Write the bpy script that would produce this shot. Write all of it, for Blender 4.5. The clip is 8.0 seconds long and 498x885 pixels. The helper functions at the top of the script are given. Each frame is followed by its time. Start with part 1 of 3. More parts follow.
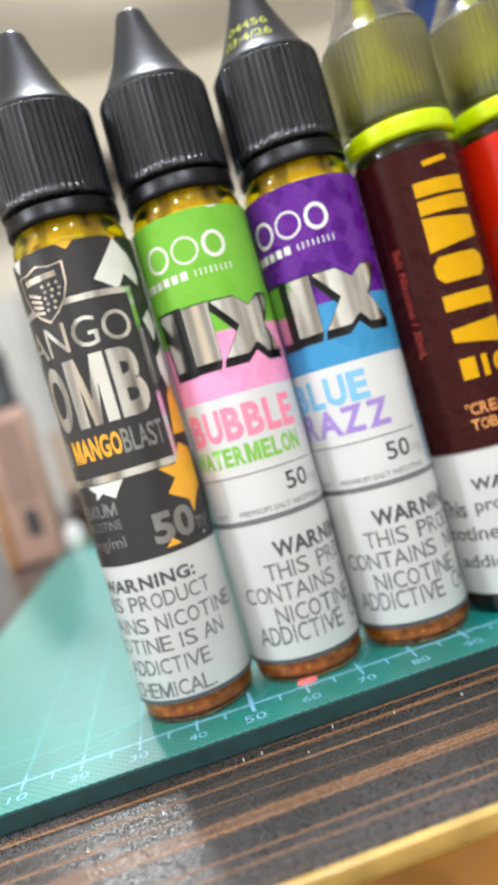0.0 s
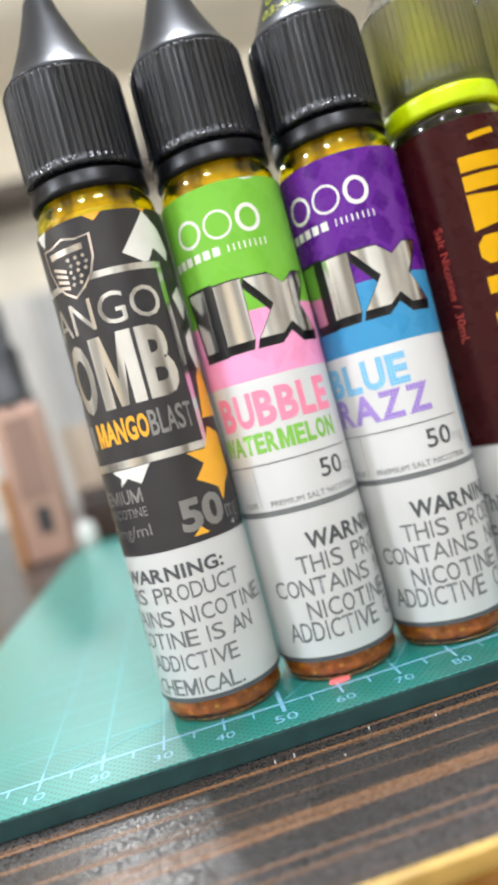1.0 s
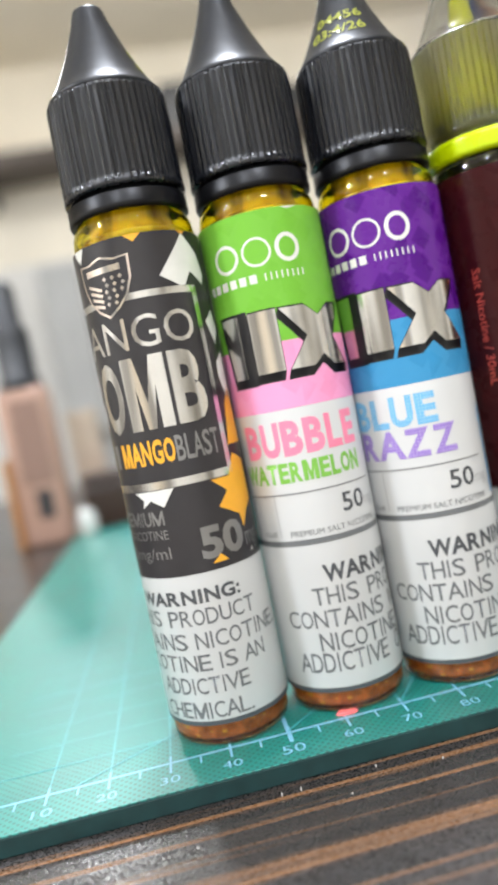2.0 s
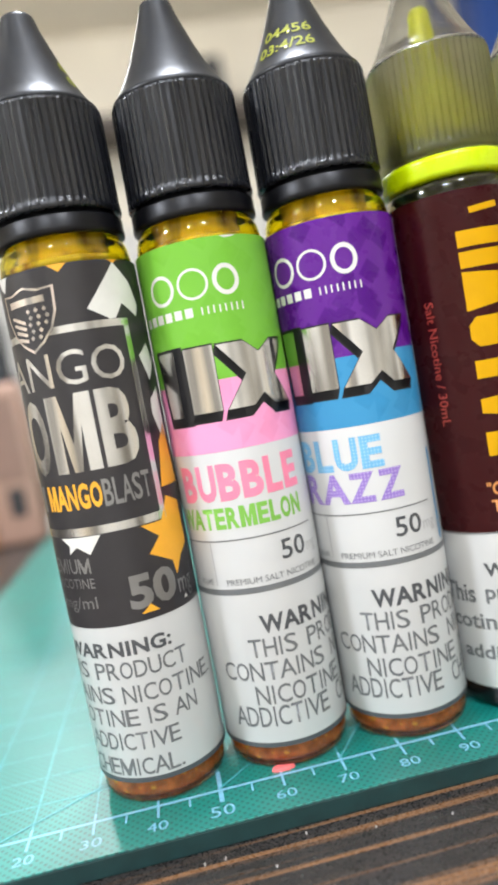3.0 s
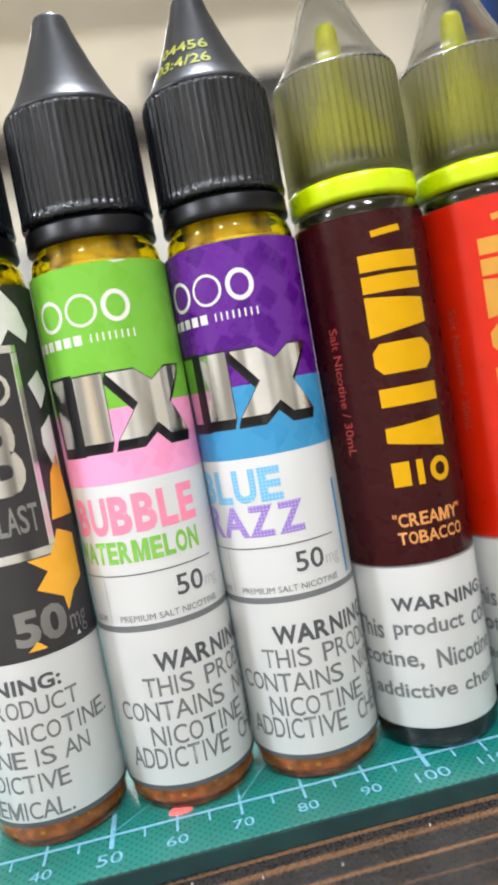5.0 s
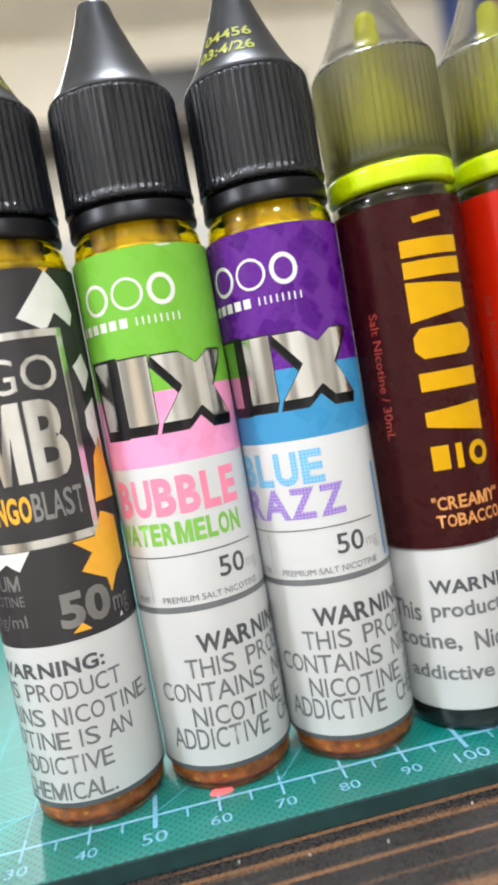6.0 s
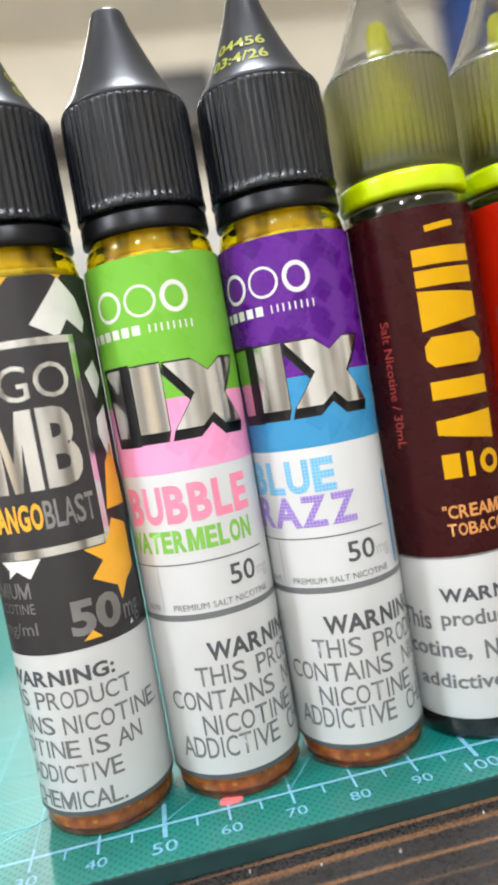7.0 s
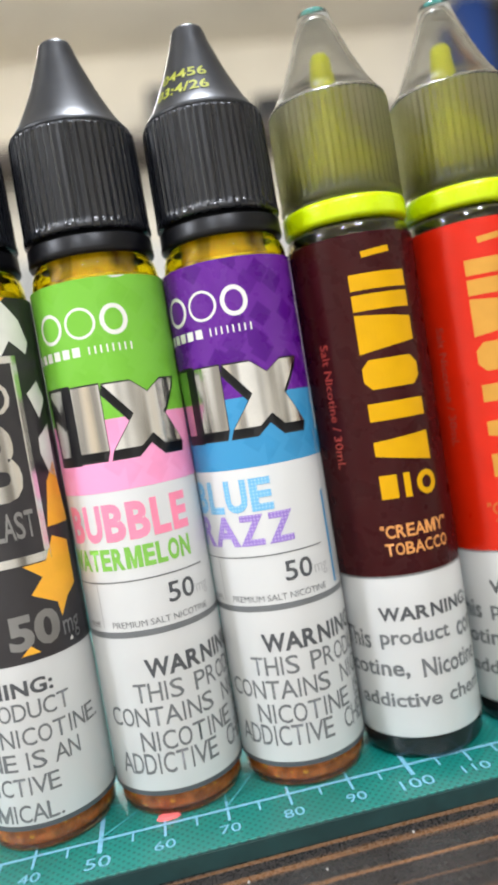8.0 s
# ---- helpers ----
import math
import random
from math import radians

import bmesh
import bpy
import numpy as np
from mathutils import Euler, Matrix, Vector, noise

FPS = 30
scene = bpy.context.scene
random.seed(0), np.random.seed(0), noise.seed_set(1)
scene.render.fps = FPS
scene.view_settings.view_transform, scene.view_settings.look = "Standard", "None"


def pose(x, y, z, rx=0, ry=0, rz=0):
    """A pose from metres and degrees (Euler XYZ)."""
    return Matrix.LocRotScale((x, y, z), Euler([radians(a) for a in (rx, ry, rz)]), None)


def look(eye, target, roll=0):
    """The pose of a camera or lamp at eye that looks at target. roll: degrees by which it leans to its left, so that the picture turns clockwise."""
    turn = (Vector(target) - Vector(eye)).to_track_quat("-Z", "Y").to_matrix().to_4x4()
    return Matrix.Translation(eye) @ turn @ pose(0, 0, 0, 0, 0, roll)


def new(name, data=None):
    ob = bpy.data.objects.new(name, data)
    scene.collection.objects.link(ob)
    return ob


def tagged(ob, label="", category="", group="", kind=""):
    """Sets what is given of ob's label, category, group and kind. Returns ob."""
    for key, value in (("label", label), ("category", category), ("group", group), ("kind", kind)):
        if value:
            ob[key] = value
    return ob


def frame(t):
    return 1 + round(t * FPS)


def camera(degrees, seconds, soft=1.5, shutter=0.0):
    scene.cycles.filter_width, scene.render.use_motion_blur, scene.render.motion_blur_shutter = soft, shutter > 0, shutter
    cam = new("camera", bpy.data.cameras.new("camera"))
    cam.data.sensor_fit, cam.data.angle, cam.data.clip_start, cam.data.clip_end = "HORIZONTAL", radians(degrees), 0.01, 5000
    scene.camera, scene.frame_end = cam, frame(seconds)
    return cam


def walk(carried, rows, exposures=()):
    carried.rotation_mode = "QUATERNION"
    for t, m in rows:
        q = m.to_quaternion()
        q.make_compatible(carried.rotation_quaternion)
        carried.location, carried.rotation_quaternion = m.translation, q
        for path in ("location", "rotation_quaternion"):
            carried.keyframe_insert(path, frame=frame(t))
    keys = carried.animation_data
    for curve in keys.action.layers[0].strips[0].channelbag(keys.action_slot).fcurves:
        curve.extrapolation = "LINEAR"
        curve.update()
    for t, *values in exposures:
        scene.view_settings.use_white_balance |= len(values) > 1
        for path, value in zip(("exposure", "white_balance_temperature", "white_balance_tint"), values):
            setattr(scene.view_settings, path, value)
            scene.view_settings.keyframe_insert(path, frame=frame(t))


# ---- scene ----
# Lengths below are in centimetres and are scaled to metres when a mesh or a place is made.
CM = 0.01
cam = camera(39.82, 8.0, soft=3.4)
# seconds, place in centimetres, turn in degrees
ROWS = [
    (0.0, 4.731, -11.841, 4.984, 87.17, 15.80, -7.88),
    (0.5, 4.406, -11.776, 4.553, 87.52, 16.27, -7.99),
    (1.0, 4.323, -11.194, 4.740, 87.77, 15.06, -7.13),
    (1.2, 3.966, -11.106, 5.138, 87.43, 14.41, -6.59),
    (2.3, 4.164, -11.157, 5.577, 86.27, 10.75, -7.30),
    (2.5, 4.446, -11.204, 5.529, 86.03, 10.69, -7.12),
    (3.0, 5.192, -10.551, 6.268, 85.09, 10.38, -7.72),
    (3.5, 5.874, -10.465, 6.549, 84.97, 10.48, -7.78),
    (4.0, 6.902, -10.335, 6.495, 85.17, 10.60, -7.64),
    (4.5, 8.313, -10.505, 6.471, 85.24, 10.42, -7.69),
    (5.0, 6.838, -10.348, 6.399, 85.22, 10.21, -8.07),
    (5.2, 6.580, -10.310, 6.471, 85.23, 10.18, -8.16),
    (6.3, 5.835, -10.373, 6.199, 85.31, 10.02, -8.62),
    (6.5, 5.719, -10.335, 6.255, 85.32, 9.99, -8.71),
    (7.0, 5.851, -10.320, 6.331, 85.65, 9.78, -8.70),
    (7.5, 6.240, -10.458, 6.109, 86.29, 9.43, -8.54),
    (8.0, 6.837, -10.659, 6.312, 86.66, 9.41, -8.38),
]
walk(cam, [(t, pose(x * CM, y * CM, z * CM, rx, ry, rz)) for t, x, y, z, rx, ry, rz in ROWS], [(0.0, 0.0), (8.0, 0.0)])
# the phone's open lens, held on the row of bottles
cam.data.dof.use_dof = True
cam.data.dof.focus_distance = 0.106
cam.data.dof.aperture_fstop = 15.0

# ---- light ----
world = bpy.data.worlds.new("room_dark")
world.use_nodes = True
world.node_tree.nodes["Background"].inputs[0].default_value = (0.5, 0.5, 0.5, 1)
world.node_tree.nodes["Background"].inputs[1].default_value = 0.05
scene.world = world


def area(name, x, y, z, tx, ty, tz, sx, sy, watts, color):
    lamp = bpy.data.lights.new(name, "AREA")
    lamp.shape, lamp.size, lamp.size_y = "RECTANGLE", sx * CM, sy * CM
    lamp.energy, lamp.color = watts, color
    ob = new(name, lamp)
    ob.matrix_world = look((x * CM, y * CM, z * CM), (tx * CM, ty * CM, tz * CM))
    return ob


# a bright downlight behind the row, and the panels of the shop's ceiling
KEY = (-49.0, 258.0, 170.0)
area("downlight_beam", *KEY, 4, 0, 2, 14, 14, 10, (0.95, 0.975, 1.0))
PANELS = [(-185.0, -60.0, 58.0), (45.0, -125.0, 36.0), (-50.0, -150.0, 31.0), (20.0, 50.0, 40.0)]
for px, py, watts in PANELS:
    area("panel_light", px, py, 171.5, px, py, 0, 24, 24, watts, (0.875, 0.925, 1.03))
# unseen lamps added only to brighten the back wall
WALL_FILLS = [(-70.0, 225.0), (40.0, 225.0), (150.0, 225.0)]
for px, py in WALL_FILLS:
    area("wall_light", px, py, 160, px, 320, 95, 40, 8, 3.3, (1.0, 0.975, 0.94))


# ---- materials ----
def surf(name, color, rough=0.5, metal=0.0, vary=0.06, scale=300.0, bump=0.0, bump_scale=1500.0, trans=0.0, ior=1.46, coat=0.0, uv=False, spec=0.5, deep=0.0003, octaves=3):
    m = bpy.data.materials.new(name)
    m.use_nodes = True
    nt = m.node_tree
    b = nt.nodes["Principled BSDF"]
    b.inputs["Roughness"].default_value = rough
    b.inputs["Metallic"].default_value = metal
    b.inputs["IOR"].default_value = ior
    b.inputs["Transmission Weight"].default_value = trans
    b.inputs["Coat Weight"].default_value = coat
    b.inputs["Coat Roughness"].default_value = 0.12
    b.inputs["Specular IOR Level"].default_value = spec
    tc = nt.nodes.new("ShaderNodeTexCoord")
    src = tc.outputs["UV" if uv else "Object"]
    n = nt.nodes.new("ShaderNodeTexNoise")
    n.inputs["Scale"].default_value = scale
    n.inputs["Detail"].default_value = 5
    nt.links.new(src, n.inputs["Vector"])
    ramp = nt.nodes.new("ShaderNodeMapRange")
    ramp.inputs["From Min"].default_value, ramp.inputs["From Max"].default_value = 0.3, 0.7
    ramp.inputs["To Min"].default_value, ramp.inputs["To Max"].default_value = 1 - vary, 1 + vary
    nt.links.new(n.outputs["Fac"], ramp.inputs["Value"])
    mul = nt.nodes.new("ShaderNodeVectorMath")
    mul.operation = "MULTIPLY"
    mul.inputs[0].default_value = color
    nt.links.new(ramp.outputs[0], mul.inputs[1])
    nt.links.new(mul.outputs[0], b.inputs["Base Color"])
    rr = nt.nodes.new("ShaderNodeMapRange")
    rr.inputs["To Min"].default_value, rr.inputs["To Max"].default_value = max(rough - 0.06, 0.0), rough + 0.06
    nt.links.new(n.outputs["Fac"], rr.inputs["Value"])
    nt.links.new(rr.outputs[0], b.inputs["Roughness"])
    if bump:
        n2 = nt.nodes.new("ShaderNodeTexNoise")
        n2.inputs["Scale"].default_value = bump_scale
        n2.inputs["Detail"].default_value = octaves
        nt.links.new(src, n2.inputs["Vector"])
        bp = nt.nodes.new("ShaderNodeBump")
        bp.inputs["Strength"].default_value = bump
        bp.inputs["Distance"].default_value = deep
        nt.links.new(n2.outputs["Fac"], bp.inputs["Height"])
        nt.links.new(bp.outputs[0], b.inputs["Normal"])
    return m


def mixed(m, fac, color):
    """Lays a second colour over a surf() material where the socket fac is 1."""
    nt = m.node_tree
    b = nt.nodes["Principled BSDF"]
    old = b.inputs["Base Color"].links[0].from_socket
    mx = nt.nodes.new("ShaderNodeMix")
    mx.data_type = "RGBA"
    nt.links.new(fac, mx.inputs["Factor"])
    nt.links.new(old, mx.inputs["A"])
    mx.inputs["B"].default_value = (*color, 1)
    nt.links.new(mx.outputs["Result"], b.inputs["Base Color"])
    return m


def mapped(m, scale, rot=(0, 0, 0), out="Object"):
    nt = m.node_tree
    tc = nt.nodes.new("ShaderNodeTexCoord")
    mp = nt.nodes.new("ShaderNodeMapping")
    mp.inputs["Scale"].default_value = scale
    mp.inputs["Rotation"].default_value = rot
    nt.links.new(tc.outputs[out], mp.inputs["Vector"])
    return mp.outputs[0]


def stepped(m, socket, lo, hi):
    nt = m.node_tree
    r = nt.nodes.new("ShaderNodeMapRange")
    r.inputs["From Min"].default_value, r.inputs["From Max"].default_value = lo, hi
    nt.links.new(socket, r.inputs["Value"])
    return r.outputs[0]


def node(m, kind, vector=None, **values):
    n = m.node_tree.nodes.new(kind)
    if vector is not None:
        m.node_tree.links.new(vector, n.inputs["Vector"])
    for k, v in values.items():
        n.inputs[k].default_value = v
    return n


black_cap = surf("black_cap_plastic", (0.008, 0.009, 0.012), 0.29, spec=0.5, bump=0.12, bump_scale=900, vary=0.2)
black_cone = surf("smooth_black_cone_plastic", (0.009, 0.0105, 0.014), 0.38, spec=0.5, vary=0.2, bump=0.08, bump_scale=500)
black_ring = surf("black_ring_plastic", (0.004, 0.004, 0.005), 0.36, spec=0.25)
amber = surf("amber_bottle_plastic", (1.0, 0.87, 0.07), 0.02, trans=1.0, ior=1.45, vary=0.03)
amber_base = surf("amber_foot_plastic", (1.0, 0.72, 0.34), 0.03, trans=1.0, ior=1.42, vary=0.2, scale=400, bump=0.8, bump_scale=420, deep=0.0004)
liquid = surf("rust_amber_liquid", (0.62, 0.205, 0.08), 0.25, vary=0.45, scale=520, bump=0.6, bump_scale=700, deep=0.0004)
# yellow flecks are glints of lamplight in the foot, painted as colour
painted_glint = node(liquid, "ShaderNodeTexNoise", mapped(liquid, (1, 1, 1)), Scale=560.0, Detail=3.0)
mixed(liquid, stepped(liquid, painted_glint.outputs["Fac"], 0.6, 0.7), (0.95, 0.62, 0.12))
neck_shade = surf("gold_neck_painted_reflections", (0.95, 0.74, 0.12), 0.15, vary=0.3, scale=220)
# dark brown patches are the neck's reflections, painted into the gold
dark_reflections = node(neck_shade, "ShaderNodeTexNoise", mapped(neck_shade, (190, 190, 60)), Scale=1.0, Detail=2.0)
mixed(neck_shade, stepped(neck_shade, dark_reflections.outputs["Fac"], 0.52, 0.64), (0.22, 0.12, 0.03))
neck_liquid = surf("yellow_amber_liquid", (0.95, 0.85, 0.3), 0.2, vary=0.15, scale=200)
# upright brown bands imitate refraction in the neck, put into the liquid's colour
streaks = node(neck_liquid, "ShaderNodeTexNoise", mapped(neck_liquid, (260, 260, 30)), Scale=1.0, Detail=1.0)
mixed(neck_liquid, stepped(neck_liquid, streaks.outputs["Fac"], 0.48, 0.7), (0.34, 0.19, 0.04))
smoke = surf("smoked_bottle_plastic", (0.01, 0.012, 0.012), 0.08, vary=0.1)
smoke_neck = surf("smoked_neck_plastic", (0.5, 0.47, 0.38), 0.04, trans=1.0, ior=1.45)
clear_cap = surf("clear_cap_plastic", (0.76, 0.77, 0.76), 0.14, trans=1.0, ior=1.22, vary=0.02, coat=0.35)
frosted_cap = surf("frosted_cap_plastic", (0.53, 0.52, 0.29), 0.5, trans=1.0, ior=1.3, vary=0.05, coat=0.25)
lime = surf("lime_ring_plastic", (0.55, 0.72, 0.0), 0.28, vary=0.03)
olive = surf("olive_thread_plastic", (0.22, 0.24, 0.01), 0.4)
lime_soft = surf("lime_dropper_plastic", (0.68, 0.68, 0.01), 0.4, vary=0.05)
white_paper = surf("white_label_film", (0.605, 0.61, 0.6), 0.3, vary=0.02, scale=60, coat=0.3)
ink = surf("grey_black_ink", (0.07, 0.075, 0.08), 0.35)
soft_ink = surf("grey_ink", (0.14, 0.147, 0.15), 0.35)
fine_ink = surf("pale_grey_ink", (0.42, 0.42, 0.42), 0.35)
charcoal = surf("charcoal_label_film", (0.024, 0.022, 0.025), 0.32, vary=0.08, coat=0.1)
shade_ink = surf("black_print", (0.006, 0.006, 0.008), 0.3)
foil = surf("silver_foil", (0.66, 0.66, 0.66), 0.2, metal=1.0, vary=0.05, bump=0.05)
dull_foil = surf("dull_grey_foil", (0.28, 0.28, 0.28), 0.32, metal=0.8, vary=0.05)
rose_foil = surf("rose_silver_foil", (0.72, 0.63, 0.58), 0.24, metal=1.0, vary=0.05)
print_white = surf("white_print", (0.7, 0.69, 0.64), 0.35)
print_orange = surf("orange_print", (0.83, 0.4, 0.03), 0.35)
green_film = surf("green_label_film", (0.165, 0.45, 0.04), 0.3, vary=0.05, spec=0.3)
pink_film = surf("pink_label_film", (0.84, 0.3, 0.5), 0.3, vary=0.05, spec=0.3)
pink_print = surf("pink_print", (0.86, 0.24, 0.36), 0.35)
green_print = surf("green_print", (0.2, 0.47, 0.07), 0.35)
blue_film = surf("blue_label_film", (0.036, 0.24, 0.46), 0.3, vary=0.06, spec=0.25)
purple_film = surf("purple_label_film", (0.075, 0.004, 0.185), 0.28, vary=0.06, spec=0.2, coat=0.12)
blue_print = surf("dotted_blue_print", (0.15, 0.42, 0.66), 0.35)
violet_print = surf("dotted_violet_print", (0.27, 0.17, 0.5), 0.35)
brown_film = surf("dark_brown_label_film", (0.034, 0.0035, 0.0045), 0.28, vary=0.08, coat=0.05, spec=0.15)
red_film = surf("red_label_film", (0.58, 0.014, 0.0015), 0.3, vary=0.05, coat=0.12, spec=0.3)
yellow_film = surf("yellow_label_film", (0.85, 0.5, 0.0), 0.34, vary=0.05, coat=0.1)
gold_print = surf("yellow_gold_print", (0.6, 0.32, 0.0), 0.33, vary=0.04, spec=0.2)
gold_foil = surf("gold_foil_print", (0.6, 0.3, 0.05), 0.3, metal=0.5, vary=0.05)
ochre_print = surf("ochre_print", (0.5, 0.13, 0.02), 0.35)
tan_print = surf("tan_print", (0.62, 0.26, 0.07), 0.35)
rust_print = surf("rust_red_print", (0.4, 0.05, 0.035), 0.35)
code_ink = surf("yellow_green_dot_ink", (0.3, 0.32, 0.03), 0.4)

# worn streaks along the ribs
streak = node(black_cap, "ShaderNodeTexNoise", mapped(black_cap, (900, 900, 25)), Scale=1.0, Detail=2.0)
wear = node(black_cap, "ShaderNodeMapRange")
wear.inputs["From Min"].default_value, wear.inputs["From Max"].default_value = 0.35, 0.65
wear.inputs["To Min"].default_value, wear.inputs["To Max"].default_value = 0.16, 0.42
black_cap.node_tree.links.new(streak.outputs["Fac"], wear.inputs["Value"])
black_cap.node_tree.links.new(wear.outputs[0], black_cap.node_tree.nodes["Principled BSDF"].inputs["Roughness"])
# faint lighter blocks in the purple, blue and pink films
for film, tint in ((purple_film, (0.115, 0.017, 0.245)), (blue_film, (0.048, 0.265, 0.49)), (pink_film, (0.85, 0.33, 0.54)), (green_film, (0.175, 0.465, 0.048))):
    v = node(film, "ShaderNodeTexVoronoi", mapped(film, (1.0, 1.0, 1.0), (0, 0, 0.7), "UV"), Scale=2.6)
    v.feature, v.distance = "F1", "CHEBYCHEV"
    mixed(film, stepped(film, v.outputs["Distance"], 0.34, 0.4), tint)
for dotted, gap in ((blue_print, (0.36, 0.58, 0.74)), (violet_print, (0.48, 0.4, 0.66))):
    v = node(dotted, "ShaderNodeTexVoronoi", mapped(dotted, (1, 1, 1), (0, 0, 0), "UV"), Scale=18.0, Randomness=0.0)
    mixed(dotted, stepped(dotted, v.outputs["Distance"], 0.46, 0.56), gap)

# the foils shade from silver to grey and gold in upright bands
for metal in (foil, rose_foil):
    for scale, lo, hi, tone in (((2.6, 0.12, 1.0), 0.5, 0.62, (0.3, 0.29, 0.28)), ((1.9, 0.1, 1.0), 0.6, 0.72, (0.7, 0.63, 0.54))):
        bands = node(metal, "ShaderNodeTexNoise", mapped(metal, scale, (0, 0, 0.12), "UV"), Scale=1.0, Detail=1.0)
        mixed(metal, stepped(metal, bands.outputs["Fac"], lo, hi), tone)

# cutting mat: green vinyl with a fine grid of darker dimples
mat_vinyl = surf("green_mat_vinyl", (0.0, 0.21, 0.172), 0.46, vary=0.12, scale=60)
mat_vinyl.node_tree.nodes["Principled BSDF"].inputs["Coat Weight"].default_value = 1.0
mat_vinyl.node_tree.nodes["Principled BSDF"].inputs["Coat Roughness"].default_value = 0.36
dots = node(mat_vinyl, "ShaderNodeTexVoronoi", mapped(mat_vinyl, (1, 1, 1), (0, 0, 0.785)), Scale=960.0, Randomness=0.0)
mixed(mat_vinyl, stepped(mat_vinyl, dots.outputs["Distance"], 0.36, 0.24), (0.0, 0.085, 0.074))
dimple = mat_vinyl.node_tree.nodes.new("ShaderNodeBump")
dimple.inputs["Strength"].default_value, dimple.inputs["Distance"].default_value = 0.2, 0.0001
mat_vinyl.node_tree.links.new(stepped(mat_vinyl, dots.outputs["Distance"], 0.2, 0.4), dimple.inputs["Height"])
mat_vinyl.node_tree.links.new(dimple.outputs[0], mat_vinyl.node_tree.nodes["Principled BSDF"].inputs["Normal"])
mat_side = surf("dark_green_mat_core", (0.008, 0.035, 0.035), 0.5, vary=0.2)
mat_print = surf("pale_blue_mat_print", (0.2, 0.46, 0.62), 0.44, vary=0.12, scale=900, coat=0.8)
faint_print = surf("faint_blue_mat_print", (0.07, 0.36, 0.4), 0.44, vary=0.2, scale=700, coat=0.8)

mat_vinyl.node_tree.nodes["Principled BSDF"].inputs["Coat IOR"].default_value = 1.68
for print_ink in (mat_print, faint_print):
    print_ink.node_tree.nodes["Principled BSDF"].inputs["Coat IOR"].default_value = 1.68
    print_ink.node_tree.nodes["Principled BSDF"].inputs["Coat Roughness"].default_value = 0.36

# table: near-black laminate with brown grain that runs along the front edge
wood = surf("dark_grained_laminate", (0.017, 0.014, 0.0125), 0.3, vary=0.3, scale=90, bump=1.0, bump_scale=3600, deep=0.00004, octaves=0.6, spec=1.0)
g1 = node(wood, "ShaderNodeTexNoise", mapped(wood, (4.0, 300.0, 1.0)), Scale=1.0, Detail=3.0, Roughness=0.6)
g2 = node(wood, "ShaderNodeTexNoise", mapped(wood, (9.0, 2900.0, 1.0)), Scale=1.0, Detail=3.0, Roughness=0.65)
mixed(wood, stepped(wood, g2.outputs["Fac"], 0.56, 0.72), (0.06, 0.04, 0.03))
# brown veins along the front edge, each a bundle of fine lines; farther back they fall at random
warp = node(wood, "ShaderNodeTexNoise", mapped(wood, (14.0, 40.0, 1.0)), Scale=1.0, Detail=2.0)
sep = wood.node_tree.nodes.new("ShaderNodeSeparateXYZ")
wood.node_tree.links.new(mapped(wood, (1, 1, 1)), sep.inputs[0])
bend = wood.node_tree.nodes.new("ShaderNodeMath")
bend.operation = "MULTIPLY_ADD"
bend.inputs[1].default_value = 0.0032
wood.node_tree.links.new(warp.outputs["Fac"], bend.inputs[0])
wood.node_tree.links.new(sep.outputs["Y"], bend.inputs[2])
veins = wood.node_tree.nodes.new("ShaderNodeValToRGB")
wood.node_tree.links.new(stepped(wood, bend.outputs[0], -0.0434, -0.0034), veins.inputs["Fac"])
VEINS = ((-3.7, 0.03, 0.4), (-3.3, 0.05, 0.9), (-3.03, 0.035, 0.7), (-2.33, 0.2, 1.0), (-1.78, 0.025, 0.4), (-1.38, 0.055, 1.0), (-0.93, 0.1, 1.0))
ramp_stops = veins.color_ramp.elements
ramp_stops[0].color, ramp_stops[1].color = (0, 0, 0, 1), (0, 0, 0, 1)
for centre, half, power in VEINS:
    for off, level in ((-half, 0.0), (-half * 0.4, power), (half * 0.4, power), (half, 0.0)):
        stop = ramp_stops.new((centre + off + 4.18) / 4.0)
        stop.color = (level, level, level, 1)
lines = node(wood, "ShaderNodeMapRange")
lines.inputs["From Min"].default_value, lines.inputs["From Max"].default_value = 0.42, 0.6
lines.inputs["To Min"].default_value, lines.inputs["To Max"].default_value = 0.1, 1.0
wood.node_tree.links.new(g2.outputs["Fac"], lines.inputs["Value"])
bundle = wood.node_tree.nodes.new("ShaderNodeMath")
bundle.operation = "MULTIPLY"
wood.node_tree.links.new(veins.outputs["Color"], bundle.inputs[0])
wood.node_tree.links.new(lines.outputs[0], bundle.inputs[1])
mixed(wood, bundle.outputs[0], (0.3, 0.14, 0.055))
mixed(wood, stepped(wood, g1.outputs["Fac"], 0.63, 0.68), (0.17, 0.085, 0.038))
flecks = node(wood, "ShaderNodeTexNoise", mapped(wood, (1, 1, 1)), Scale=3200.0, Detail=1.0)
rough_map = node(wood, "ShaderNodeMapRange")
rough_map.inputs["From Min"].default_value, rough_map.inputs["From Max"].default_value = 0.44, 0.55
rough_map.inputs["To Min"].default_value, rough_map.inputs["To Max"].default_value = 0.66, 0.18
wood.node_tree.links.new(flecks.outputs["Fac"], rough_map.inputs["Value"])
wood.node_tree.links.new(rough_map.outputs[0], wood.node_tree.nodes["Principled BSDF"].inputs["Roughness"])
edge_wood = surf("orange_varnished_edging", (0.125, 0.05, 0.006), 0.24, vary=0.25, scale=120, bump=0.1, spec=0.22)
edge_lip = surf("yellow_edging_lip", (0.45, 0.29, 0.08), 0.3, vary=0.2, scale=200)
